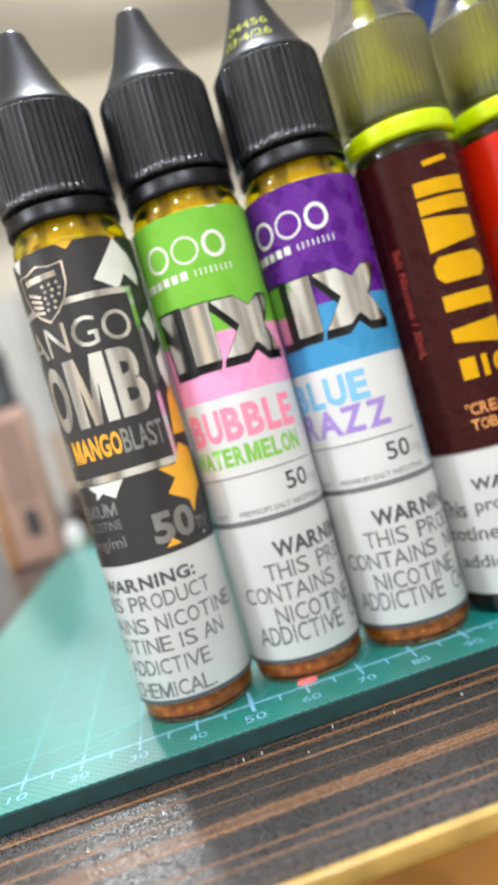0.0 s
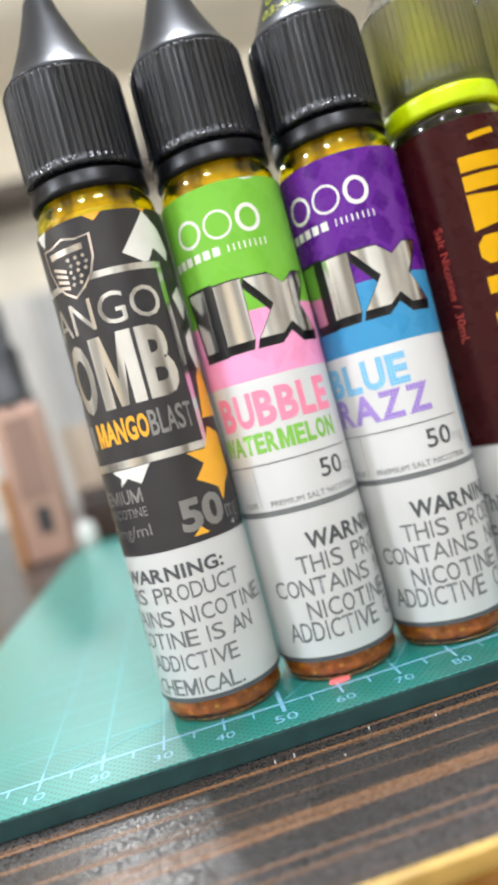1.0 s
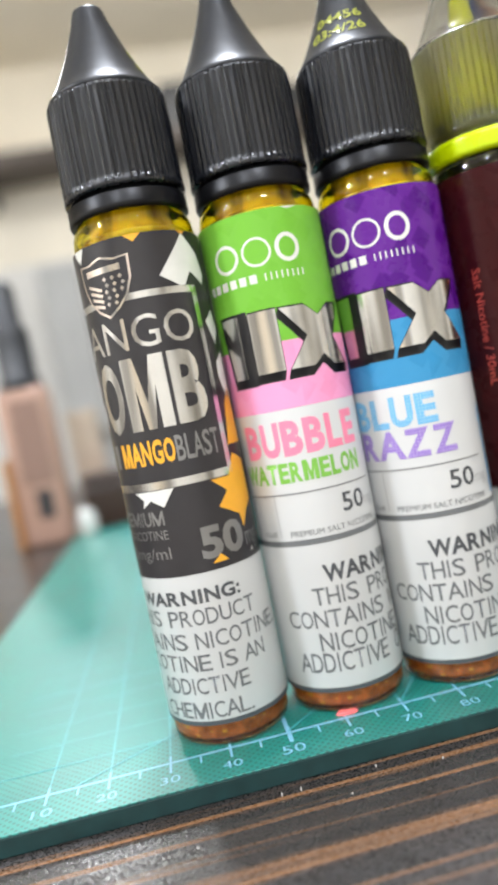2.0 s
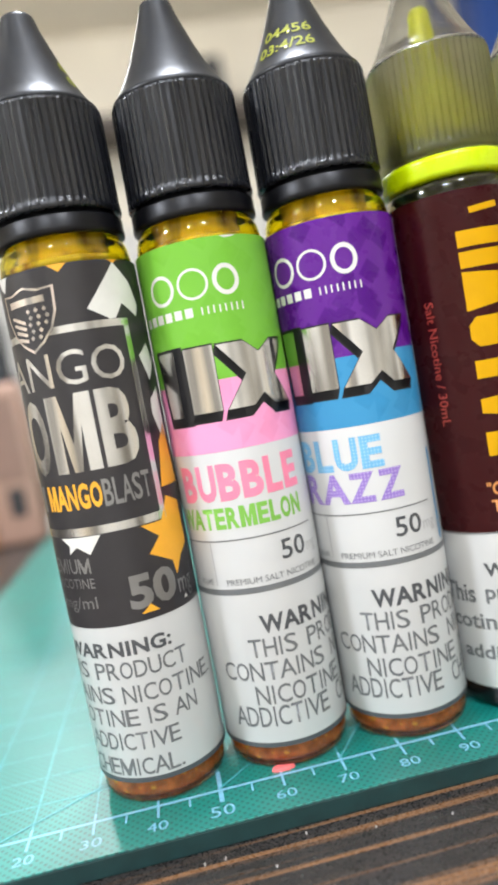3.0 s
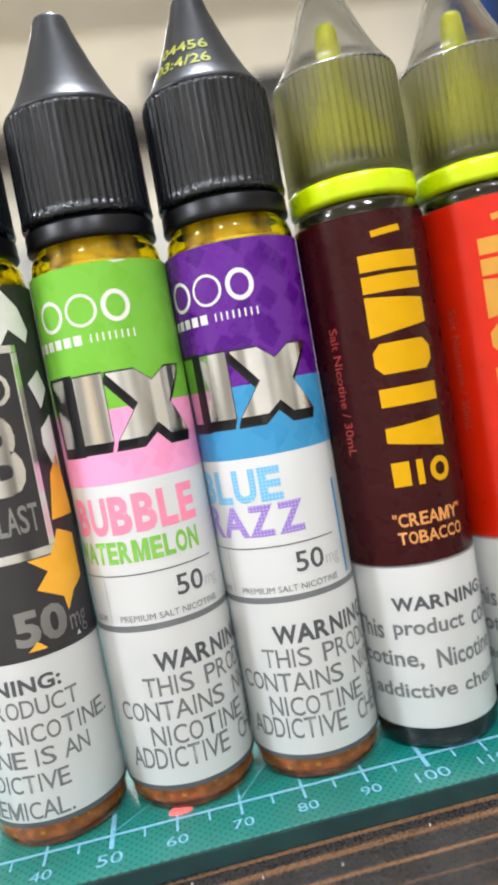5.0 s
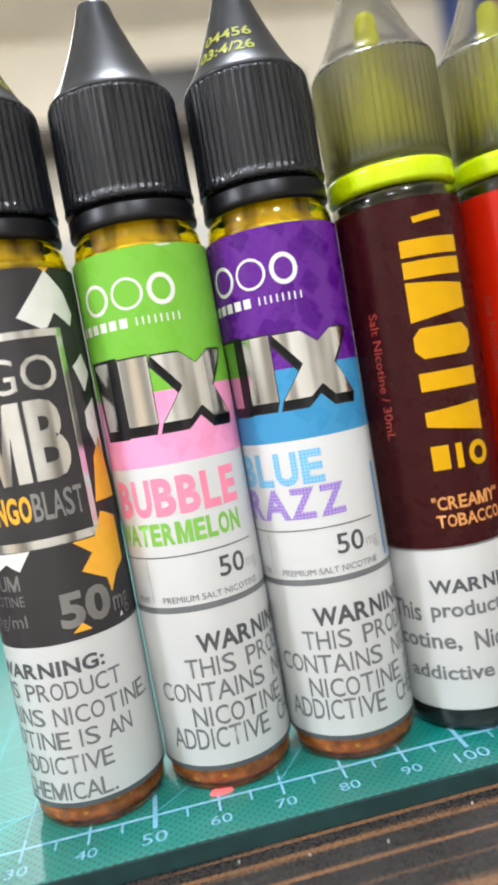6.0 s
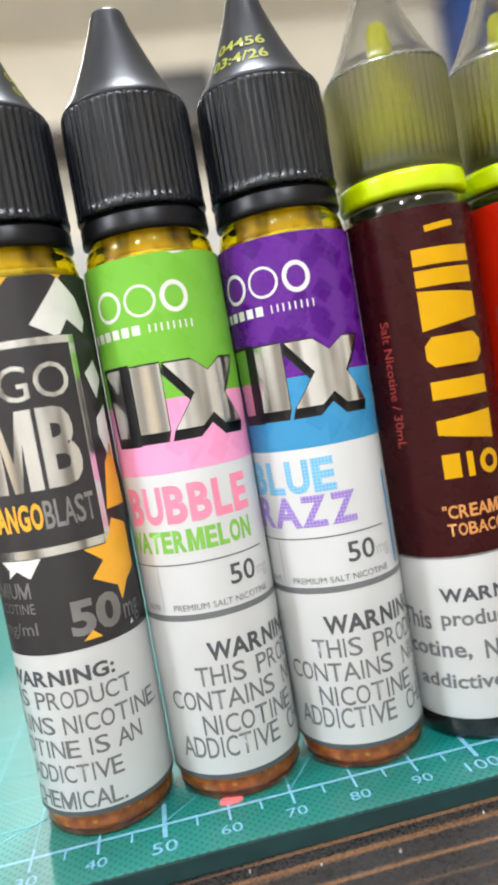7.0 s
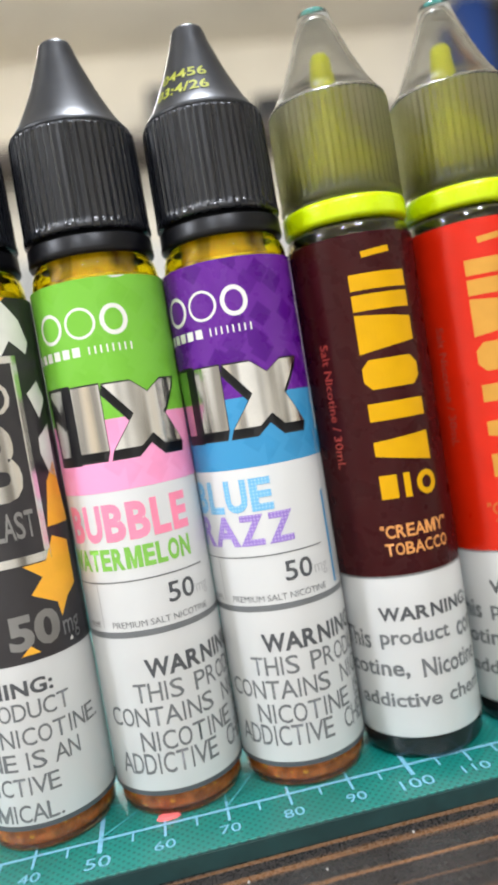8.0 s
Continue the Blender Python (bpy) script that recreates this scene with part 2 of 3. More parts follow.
wall_paint = surf("cream_wall_paint", (0.85, 0.8, 0.69), 0.7, vary=0.05, scale=4, bump=0.1, bump_scale=200)
white_paint = surf("white_panel_paint", (0.68, 0.68, 0.66), 0.55, vary=0.04, scale=5)
grey_paint = surf("grey_panel_paint", (0.42, 0.43, 0.43), 0.55, vary=0.06, scale=8)
shelf_wood = surf("dark_shelf_board", (0.08, 0.065, 0.055), 0.5, vary=0.25, scale=20)
floor_stone = surf("grey_floor_tile", (0.35, 0.33, 0.31), 0.4, vary=0.15, scale=6)
rose_metal = surf("rose_gold_lacquer", (0.46, 0.29, 0.225), 0.42, metal=0.15, vary=0.06, scale=30)
inset_rose = surf("dull_rose_inset", (0.27, 0.165, 0.13), 0.5, vary=0.1)
brown_plastic = surf("dark_brown_plastic", (0.045, 0.026, 0.018), 0.4, vary=0.15)
beige_card = surf("beige_carton_board", (0.5, 0.4, 0.31), 0.6, vary=0.1)
copper = surf("copper_orange_side", (0.55, 0.25, 0.08), 0.4, metal=0.3, vary=0.1)
dark_plastic = surf("dark_grey_plastic", (0.03, 0.032, 0.036), 0.4, vary=0.1)
yellow_plastic = surf("yellow_carton", (0.8, 0.58, 0.16), 0.5, vary=0.08)
milky = surf("milky_white_plastic", (0.6, 0.6, 0.57), 0.4, vary=0.05)
blue_card = surf("deep_blue_carton", (0.02, 0.07, 0.3), 0.45, vary=0.1)
orange_card = surf("orange_carton", (0.75, 0.25, 0.06), 0.5, vary=0.1)
red_bit = surf("coral_plastic", (0.85, 0.16, 0.16), 0.4, vary=0.1)
dust = surf("pale_crumb", (0.6, 0.58, 0.55), 0.7)
lamp_glass = bpy.data.materials.new("lit_diffuser")
lamp_glass.use_nodes = True
lamp_glass.node_tree.nodes["Principled BSDF"].inputs["Emission Color"].default_value = (1, 0.97, 0.93, 1)
lamp_glass.node_tree.nodes["Principled BSDF"].inputs["Emission Strength"].default_value = 2.0


# ---- shape helpers (centimetres) ----
def finish(name, bm, material, smooth=False):
    bmesh.ops.scale(bm, vec=(CM, CM, CM), verts=bm.verts)
    me = bpy.data.meshes.new(name)
    bm.to_mesh(me)
    bm.free()
    me.materials.append(material)
    if smooth:
        for p in me.polygons:
            p.use_smooth = True
    return me


def part(name, bm, material, parent, label="", smooth=False, at=(0, 0, 0)):
    ob = new(name, finish(name, bm, material, smooth))
    ob.location = [c * CM for c in at]
    ob.parent = parent
    if label:
        tagged(ob, label)
    return ob


def thing(name, label, category, at=(0, 0, 0), group="", kind="", turn=0.0):
    ob = new(name)
    ob.matrix_world = pose(at[0] * CM, at[1] * CM, at[2] * CM, 0, 0, turn)
    return tagged(ob, label, category, group, kind)


def lathe(profile, seg=96, ribs=None):
    """Turns (radius, z) pairs round the z axis. ribs: (count, depth, first ring, last ring)."""
    bm = bmesh.new()
    rings = []
    for i, (r, z) in enumerate(profile):
        ring = []
        if r <= 0:
            ring = [bm.verts.new((0, 0, z))]
        else:
            for k in range(seg):
                rr = r
                if ribs and ribs[2] <= i <= ribs[3]:
                    per = seg // ribs[0]
                    rr = r - ribs[1] * (0.0, 0.0, 0.75, 1.0, 0.75)[k % per % 5]
                a = 2 * math.pi * k / seg
                ring.append(bm.verts.new((rr * math.sin(a), -rr * math.cos(a), z)))
        rings.append(ring)
    for a, b in zip(rings, rings[1:]):
        if len(a) == 1 and len(b) == 1:
            continue
        for k in range(seg):
            j = (k + 1) % seg
            if len(a) == 1:
                bm.faces.new((a[0], b[j], b[k]))
            elif len(b) == 1:
                bm.faces.new((a[k], a[j], b[0]))
            else:
                bm.faces.new((a[k], a[j], b[j], b[k]))
    return bm


def box(x0, x1, y0, y1, z0, z1, bevel=0.0, segments=2):
    bm = bmesh.new()
    bmesh.ops.create_cube(bm, size=1)
    bmesh.ops.scale(bm, vec=(x1 - x0, y1 - y0, z1 - z0), verts=bm.verts)
    bmesh.ops.translate(bm, vec=((x0 + x1) / 2, (y0 + y1) / 2, (z0 + z1) / 2), verts=bm.verts)
    if bevel:
        bmesh.ops.bevel(bm, geom=bm.edges[:], offset=bevel, segments=segments, affect="EDGES", profile=0.5)
    return bm


def poly(bm, points):
    bm.faces.new([bm.verts.new((u, z, 0)) for u, z in points])
    return bm


def flat(*polys):
    bm = bmesh.new()
    for p in polys:
        poly(bm, p)
    return bm


def rect(u0, u1, z0, z1):
    return [(u0, z0), (u1, z0), (u1, z1), (u0, z1)]


def ring_shape(bm, cu, cz, ru, rz, wide, a0=0.0, a1=360.0, steps=28):
    pts = []
    for k in range(steps + 1):
        a = radians(a0 + (a1 - a0) * k / steps)
        pts.append((bm.verts.new((cu + ru * math.cos(a), cz + rz * math.sin(a), 0)),
                    bm.verts.new((cu + (ru - wide) * math.cos(a), cz + (rz - wide) * math.sin(a), 0))))
    for (a, b), (c, d) in zip(pts, pts[1:]):
        bm.faces.new((a, c, d, b))
    return bm


def text(body, u0, u1, z0, z1, bold=0.0, turn=False):
    """Flat lettering that fills the box; bold: how far the strokes are thickened; turn: read downwards."""
    cu = bpy.data.curves.new("lettering", "FONT")
    cu.body, cu.size, cu.resolution_u, cu.offset = body, 1.0, 3, bold
    ob = new("lettering", cu)
    me = bpy.data.meshes.new_from_object(ob.evaluated_get(bpy.context.evaluated_depsgraph_get()))
    bpy.data.objects.remove(ob)
    bm = bmesh.new()
    bm.from_mesh(me)
    bpy.data.meshes.remove(me)
    if turn:
        for v in bm.verts:
            v.co = (v.co.y, -v.co.x, v.co.z)
    xs = [v.co.x for v in bm.verts]
    ys = [v.co.y for v in bm.verts]
    x0, x1, y0, y1 = min(xs), max(xs), min(ys), max(ys)
    for v in bm.verts:
        v.co = (u0 + (v.co.x - x0) / (x1 - x0) * (u1 - u0), z0 + (v.co.y - y0) / (y1 - y0) * (z1 - z0), v.co.z)
    return bm


WIDE = {"I": 0.42, "M": 1.3, "W": 1.35, ":": 0.34, ".": 0.34, '"': 0.5, "L": 0.88, "E": 0.92, "J": 0.8}


def word(body, u0, u1, z0, z1, bold=0.0):
    """Condensed capitals of even width, set letter by letter."""
    total = sum(WIDE.get(c, 1.0) for c in body)
    cell = (u1 - u0) / total
    h = z1 - z0
    bm = bmesh.new()
    u = u0
    for c in body:
        w = cell * WIDE.get(c, 1.0)
        slant = cell * (0.1 if c in "AVYW" else 0.0)
        a, b = u + cell * 0.05 - slant, u + w - cell * 0.05 + slant
        u += w
        if c == "M" and bold > 0:
            t = 0.2 + bold * 2 if bold > 0.02 else 0.13
            shape = [(0, 0), (t, 0), (t, 0.6), (0.41, 0), (0.59, 0), (1 - t, 0.6), (1 - t, 0), (1, 0), (1, 1), (1 - t * 1.15, 1), (0.5, 0.36), (t * 1.15, 1), (0, 1)]
            poly(bm, [(a + x * (b - a), z0 + y * h) for x, y in shape])
            continue
        if c == "I":
            poly(bm, rect(a + (b - a) * 0.16, b - (b - a) * 0.16, z0, z1) if bold > 0.02 else rect(a + (b - a) * 0.28, b - (b - a) * 0.28, z0, z1))
            continue
        low, high = {":": (0.0, 0.72), ".": (0.0, 0.17), '"': (0.66, 1.0)}.get(c, (0.0, 1.0))
        glyph = text(c, a, b, z0 + h * low, z0 + h * high, bold)
        me = bpy.data.meshes.new("glyph")
        glyph.to_mesh(me)
        glyph.free()
        bm.from_mesh(me)
        bpy.data.meshes.remove(me)
    return bm


def wrap(bm, radius, lift, step=0.07):
    """Bends a flat bmesh, (u, z), round a bottle of that radius, or of radius(z)."""
    us = [v.co.x for v in bm.verts]
    lo, hi = min(us), max(us)
    k = math.floor(lo / step) + 1
    while k * step < hi:
        geom = bm.verts[:] + bm.edges[:] + bm.faces[:]
        bmesh.ops.bisect_plane(bm, geom=geom, dist=1e-5, plane_co=(k * step, 0, 0), plane_no=(1, 0, 0))
        k += 1
    for old in list(bm.loops.layers.uv):
        bm.loops.layers.uv.remove(old)
    layer = bm.loops.layers.uv.new("uv")
    for f in bm.faces:
        for l in f.loops:
            l[layer].uv = (l.vert.co.x, l.vert.co.y)
    for v in bm.verts:
        u, z, up = v.co.x, v.co.y, v.co.z + lift
        if callable(radius):
            r = radius(z)
            a = u
        else:
            r = radius
            a = u / radius
        v.co = ((r + up) * math.sin(a), -(r + up) * math.cos(a), z)
    bm.normal_update()
    for f in bm.faces:
        c = f.calc_center_median()
        if f.normal.x * c.x + f.normal.y * c.y < 0:
            f.normal_flip()
    return bm


# ---- setting ----
def slab(name, bm, material, label, category, smooth=False):
    return tagged(new(name, finish(name, bm, material, smooth)), label, category, kind="structure")


slab("floor", box(-260, 260, -260, 330, -96, -91), floor_stone, "grey tiled shop floor", "floor")
slab("ceiling", box(-260, 260, -260, 330, 175, 185), wall_paint, "cream painted shop ceiling", "ceiling")
slab("wall_north", box(-260, 260, 320, 330, -91, 175), wall_paint, "cream painted back wall of the shop", "wall")
slab("wall_south", box(-260, 260, -270, -260, -91, 175), wall_paint, "cream painted wall behind the viewer", "wall")
slab("wall_west", box(-270, -260, -260, 330, -91, 175), wall_paint, "cream painted side wall of the shop", "wall")
slab("wall_east", box(260, 270, -260, 330, -91, 175), wall_paint, "cream painted side wall of the shop", "wall")


def ceiling_panel(x, y):
    t = thing("ceiling_light", "square white ceiling light panel, lit", "ceiling light", (x, y, 175), "ceiling lights")
    frame_bm = box(-14, 14, -14, -12.5, -3, 0, 0.3)
    for b in (box(-14, 14, 12.5, 14, -3, 0, 0.3), box(-14, -12.5, -12.5, 12.5, -3, 0, 0.3), box(12.5, 14, -12.5, 12.5, -3, 0, 0.3)):
        me = bpy.data.meshes.new("side")
        b.to_mesh(me)
        b.free()
        frame_bm.from_mesh(me)
        bpy.data.meshes.remove(me)
    part("frame", frame_bm, white_paint, t)
    part("diffuser", box(-12.4, 12.4, -12.4, 12.4, -1.5, -0.5), lamp_glass, t, "glowing white diffuser")


for px, py, watts in PANELS:
    ceiling_panel(px, py)
# made-up housings, out of view, for the added wall lamps
for px, py in WALL_FILLS:
    t = thing("track_light", "unseen black housing of a lamp added to brighten the back wall", "spotlight", (px, py, 175), "track lights")
    part("rail", box(-24, 24, -1.5, 1.5, -2, 0, 0.3), dark_plastic, t)
    part("housing", box(-21, 21, -6, -0.8, -14, -2.01, 0.5), dark_plastic, t)
dl = thing("downlight", "round white ceiling downlight, lit", "ceiling light", (KEY[0], KEY[1], 175))
part("rim", lathe([(7.5, 0), (9.5, -0.2), (9.8, -1.0), (9.0, -1.6), (7.6, -1.4), (7.5, 0)], 48), white_paint, dl, smooth=True)

# ---- table ----
TABLE = -0.33
desk = thing("table", "dark wood-grain laminate table with an orange varnished edge", "table", (0, 0, -91))
H = 91 + TABLE
part("tabletop", box(-110, 120, -4.2, 70, H - 2.4, H), wood, desk)
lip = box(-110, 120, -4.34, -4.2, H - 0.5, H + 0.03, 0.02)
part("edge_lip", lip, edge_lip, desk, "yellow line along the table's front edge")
edging = box(-110, 120, -5.6, -4.345, H - 3.0, H - 0.06, 0.28, 4)
part("edging", edging, edge_wood, desk, "orange varnished front edging", smooth=True)
for lx in (-106, 112):
    part("side_panel", box(lx, lx + 4, -3.5, 68, 0, H - 2.41), wood, desk)
part("back_panel", box(-102, 112, 60, 62, 30, H - 2.41), wood, desk)

# ---- cutting mat ----
cutting_mat = thing("cutting_mat", "green self-healing cutting mat with pale blue ruler print", "cutting mat", (0, 0, TABLE))
T = -TABLE
part("core", box(-2.1, 43.0, -0.89, 28.6, 0.0, T - 0.03, 0.02), mat_side, cutting_mat, "dark green edge of the mat")
part("surface", box(-2.09, 42.99, -0.88, 28.59, T - 0.03, T, 0.012), mat_vinyl, cutting_mat)
PRINT = T + 0.004


def printed(name, polys_bm):
    for v in polys_bm.verts:
        v.co = (v.co.x, v.co.y, PRINT + v.co.z)
    return part(name, polys_bm, mat_print, cutting_mat)


def stroke(x0, y0, x1, y1, w):
    d = Vector((x1 - x0, y1 - y0)).normalized() * w / 2
    return [(x0 - d.y, y0 + d.x), (x0 + d.y, y0 - d.x), (x1 + d.y, y1 - d.x), (x1 - d.y, y1 + d.x)]


printed("ruler_line", flat(stroke(0, 0, 41, 0, 0.055)))
for k in range(1, 82):
    x = k * 0.5
    if k % 10 == 0:
        printed("tick", flat(stroke(x, -0.32, x, -0.03, 0.075), stroke(x, 0.03, x, 0.55, 0.075)))
    elif k % 2 == 0:
        printed("tick", flat(stroke(x, -0.31, x, -0.03, 0.042), stroke(x, 0.03, x, 0.22, 0.042)))
    else:
        printed("tick", flat(stroke(x, -0.24, x, -0.03, 0.034)))
for k in range(1, 41):
    large = k % 5 == 0
    w = (0.45 if large else 0.38) * (1.0 if k < 10 else 1.42)
    h = 0.26 if large else 0.21
    printed("number", text(str(k * 10), k - w * 0.45, k + w * 0.4, -0.41 - h, -0.41))


def faint(name, polys_bm):
    ob = printed(name, polys_bm)
    ob.data.materials.clear()
    ob.data.materials.append(faint_print)


for k in range(1, 41):
    faint("grid_line", flat(stroke(k, 0.56 if k % 5 == 0 else 0.23, k, 27.5, 0.03 if k % 5 else 0.05)))
PRINT += 0.002
for k in range(1, 32):
    faint("grid_line", flat(stroke(0, k * 0.87, 41, k * 0.87, 0.026 if k % 5 else 0.045)))
PRINT += 0.002
for x, deg in ((1.45, 30), (5.0, 42), (7.0, 57)):
    a = radians(deg)
    faint("angle_line", flat(stroke(x, 0.05, x + 18 * math.cos(a), 0.05 + 18 * math.sin(a), 0.035)))

# ---- bottles ----
R1, R2 = 1.09, 1.073
CONE = [(0.985, 11.06), (0.93, 11.12), (0.80, 11.32), (0.66, 11.60), (0.535, 11.88), (0.42, 12.18), (0.32, 12.45), (0.275, 12.62), (0.25, 12.675), (0.2, 12.705)]
RIBBED = [(1.035, 9.33), (1.045, 9.36), (1.045, 9.41), (1.035, 9.45), (1.033, 9.52), (1.03, 10.2), (1.022, 10.85), (1.018, 10.95), (1.012, 11.0)]


# the ribs end a little lower and the cone is stubby
CONE = [(rad, 10.95 + (z - 11.0) * 0.955) for rad, z in CONE]
CLEAR_CONE = [(rad, z + 0.03 + (z - 10.95) * 0.02) for rad, z in CONE]
RIBBED = [(rad, z if z < 10 else 9.52 + (z - 9.52) * 0.966) for rad, z in RIBBED]
CLEAR_RIBS = [(rad, z if z < 10 else z + 0.03) for rad, z in RIBBED]


def cone_radius(z):
    for (r0, z0), (r1, z1) in zip(CONE, CONE[1:]):
        if z0 <= z <= z1:
            return r0 + (r1 - r0) * (z - z0) / (z1 - z0)
    return CONE[0][0] if z < CONE[0][1] else CONE[-1][0]


def sheet(name, bm, material, parent, radius, lift, label=""):
    return part(name, wrap(bm, radius, lift), material, parent, label)


def film(name, z0, z1, material, parent, radius, lift, label=""):
    """A band of printed film right round the bottle."""
    bm = bmesh.new()
    n = 120
    layer = bm.loops.layers.uv.new("uv")
    lower, upper = [], []
    for k in range(n):
        a = 2 * math.pi * k / n
        for ring, z in ((lower, z0), (upper, z1)):
            ring.append(bm.verts.new(((radius + lift) * math.sin(a), -(radius + lift) * math.cos(a), z)))
    for k in range(n):
        j = (k + 1) % n
        f = bm.faces.new((lower[k], lower[j], upper[j], upper[k]))
        for l, (kk, z) in zip(f.loops, ((k, z0), (k + 1, z0), (k + 1, z1), (k, z1))):
            l[layer].uv = (2 * math.pi * kk / n * radius, z)
    return part(name, bm, material, parent, label, smooth=True)


def label_core(parent, radius, z0, z1, material, label):
    bm = lathe([(radius - 0.02, z0), (radius - 0.004, z0), (radius, z0 + 0.008), (radius, z1 - 0.008), (radius - 0.004, z1), (radius - 0.02, z1)], 120)
    return part("label", bm, material, parent, label, smooth=True)


def black_bottle(x, y, label):
    b = thing("juice_bottle", label, "bottle", (x, y, 0.01), "row of bottles on the mat")
    part("body", lathe([(0, 0.05), (0.8, 0.05), (0.9, 0.0), (1.0, 0.03), (1.04, 0.12), (1.045, 0.4), (1.03, 0.46), (0.0, 0.46)], 96), amber_base, b, "amber see-through foot", True)
    part("liquid_foot", lathe([(0, 0.09), (0.84, 0.09), (0.93, 0.16), (0.93, 0.44), (0, 0.44)], 64), liquid, b, "rust-amber liquid seen through the foot", True)
    part("liquid_neck", lathe([(0, 8.5), (0.86, 8.51), (0.88, 8.58), (0.86, 8.64), (0, 8.65)], 64), neck_liquid, b, "bright yellow liquid in the shoulder", True)
    # opaque core added behind the amber to carry the painted dark reflections
    part("neck_tube", lathe([(0, 8.66), (0.7, 8.66), (0.72, 8.72), (0.72, 8.95), (0, 8.95)], 64), neck_shade, b, "added gold core with dark reflections of the neck painted in", True)
    part("inner_wall", lathe([(0, 0.47), (1.0, 0.47), (1.0, 8.4), (0, 8.4)], 64), charcoal, b)
    part("neck", lathe([(0, 8.42), (1.0, 8.42), (1.045, 8.5), (1.045, 8.6), (1.025, 8.76), (0.98, 8.88), (0.93, 8.92), (0.93, 8.98), (0.86, 8.98), (0.86, 8.9), (0.93, 8.8), (0.95, 8.6), (0.9, 8.5), (0, 8.48)], 96), amber, b, "amber see-through shoulder", True)
    part("collar", lathe([(0.7, 8.96), (0.98, 8.955), (1.02, 8.97), (1.03, 9.0), (1.03, 9.05), (1.022, 9.07), (1.022, 9.23), (1.0, 9.26), (0.955, 9.27), (0.955, 9.325), (0.7, 9.325)], 96), black_ring, b, "smooth black tamper ring", True)
    cap = part("cap", lathe([(0.6, 9.332)] + RIBBED + [(0.97, 10.965), (0.6, 10.97)], 270, (54, 0.028, 4, 8)), black_cap, b, "ribbed black screw cap", True)
    part("cone", lathe([(0.6, 10.96), (0.975, 10.96), (0.985, 10.975)] + CONE + [(0, CONE[-1][1] + 0.005)], 96), black_cone, cap, "smooth black pointed cone", True)
    return b, cap


def warning(parent, radius, start, lines):
    """lines: z0, z1, bold, then words with where each begins and ends, from start."""
    for z0, z1, bold, *words in lines:
        for body, u0, u1 in words:
            put = word if body.isupper() else text
            sheet("lettering", put(body, start + u0, start + u1, z0, z1, bold), ink if bold > 0.03 else soft_ink, parent, radius, 0.006)


SALT = [(2.305, 2.605, 0.032, ("WARNING:", 0.83, 2.78)), (1.92, 2.225, 0.004, ("THIS", 0.55, 1.38), ("PRODUCT", 1.55, 3.17)),
        (1.53, 1.835, 0.004, ("CONTAINS", 0.0, 1.865), ("NICOTINE.", 2.08, 3.76)), (1.125, 1.44, 0.004, ("NICOTINE", 0.53, 2.22), ("IS", 2.39, 2.73), ("AN", 2.9, 3.31)),
        (0.75, 1.09, 0.004, ("ADDICTIVE", 0.09, 1.79), ("CHEMICAL.", 2.01, 3.6))]
SALT_TALL = [(2.46, 2.7, 0.032, ("WARNING:", 1.06, 3.03)), (2.1, 2.375, 0.004, ("THIS", 0.66, 1.5), ("PRODUCT", 1.66, 3.25)),
             (1.7, 1.98, 0.004, ("CONTAINS", 0.0, 1.96), ("NICOTINE.", 2.08, 3.76)), (1.33, 1.605, 0.004, ("NICOTINE", 0.5, 2.3), ("IS", 2.4, 2.74), ("AN", 2.86, 3.28)),
             (0.94, 1.22, 0.004, ("ADDICTIVE", 1.2, 2.88)), (0.52, 0.8, 0.004, ("CHEMICAL.", 1.15, 2.86))]


def big_i(u):
    return [(u, 5.92), (u + 0.48, 5.92), (u + 0.48, 6.945), (u, 6.945)]


def big_x(u):
    return [(u, 6.93), (u + 0.43, 6.93), (u + 0.68, 6.735), (u + 0.93, 6.91), (u + 1.28, 6.91), (u + 0.93, 6.39), (u + 1.27, 5.88),
            (u + 0.86, 5.89), (u + 0.66, 6.09), (u + 0.45, 5.915), (u + 0.03, 5.915), (u + 0.40, 6.43)]


def grown(points, by):
    cu = sum(p[0] for p in points) / len(points)
    cz = sum(p[1] for p in points) / len(points)
    return [(cu + (u - cu) * (1 + by / 0.6), cz + (z - cz) * (1 + by / 0.6)) for u, z in points]


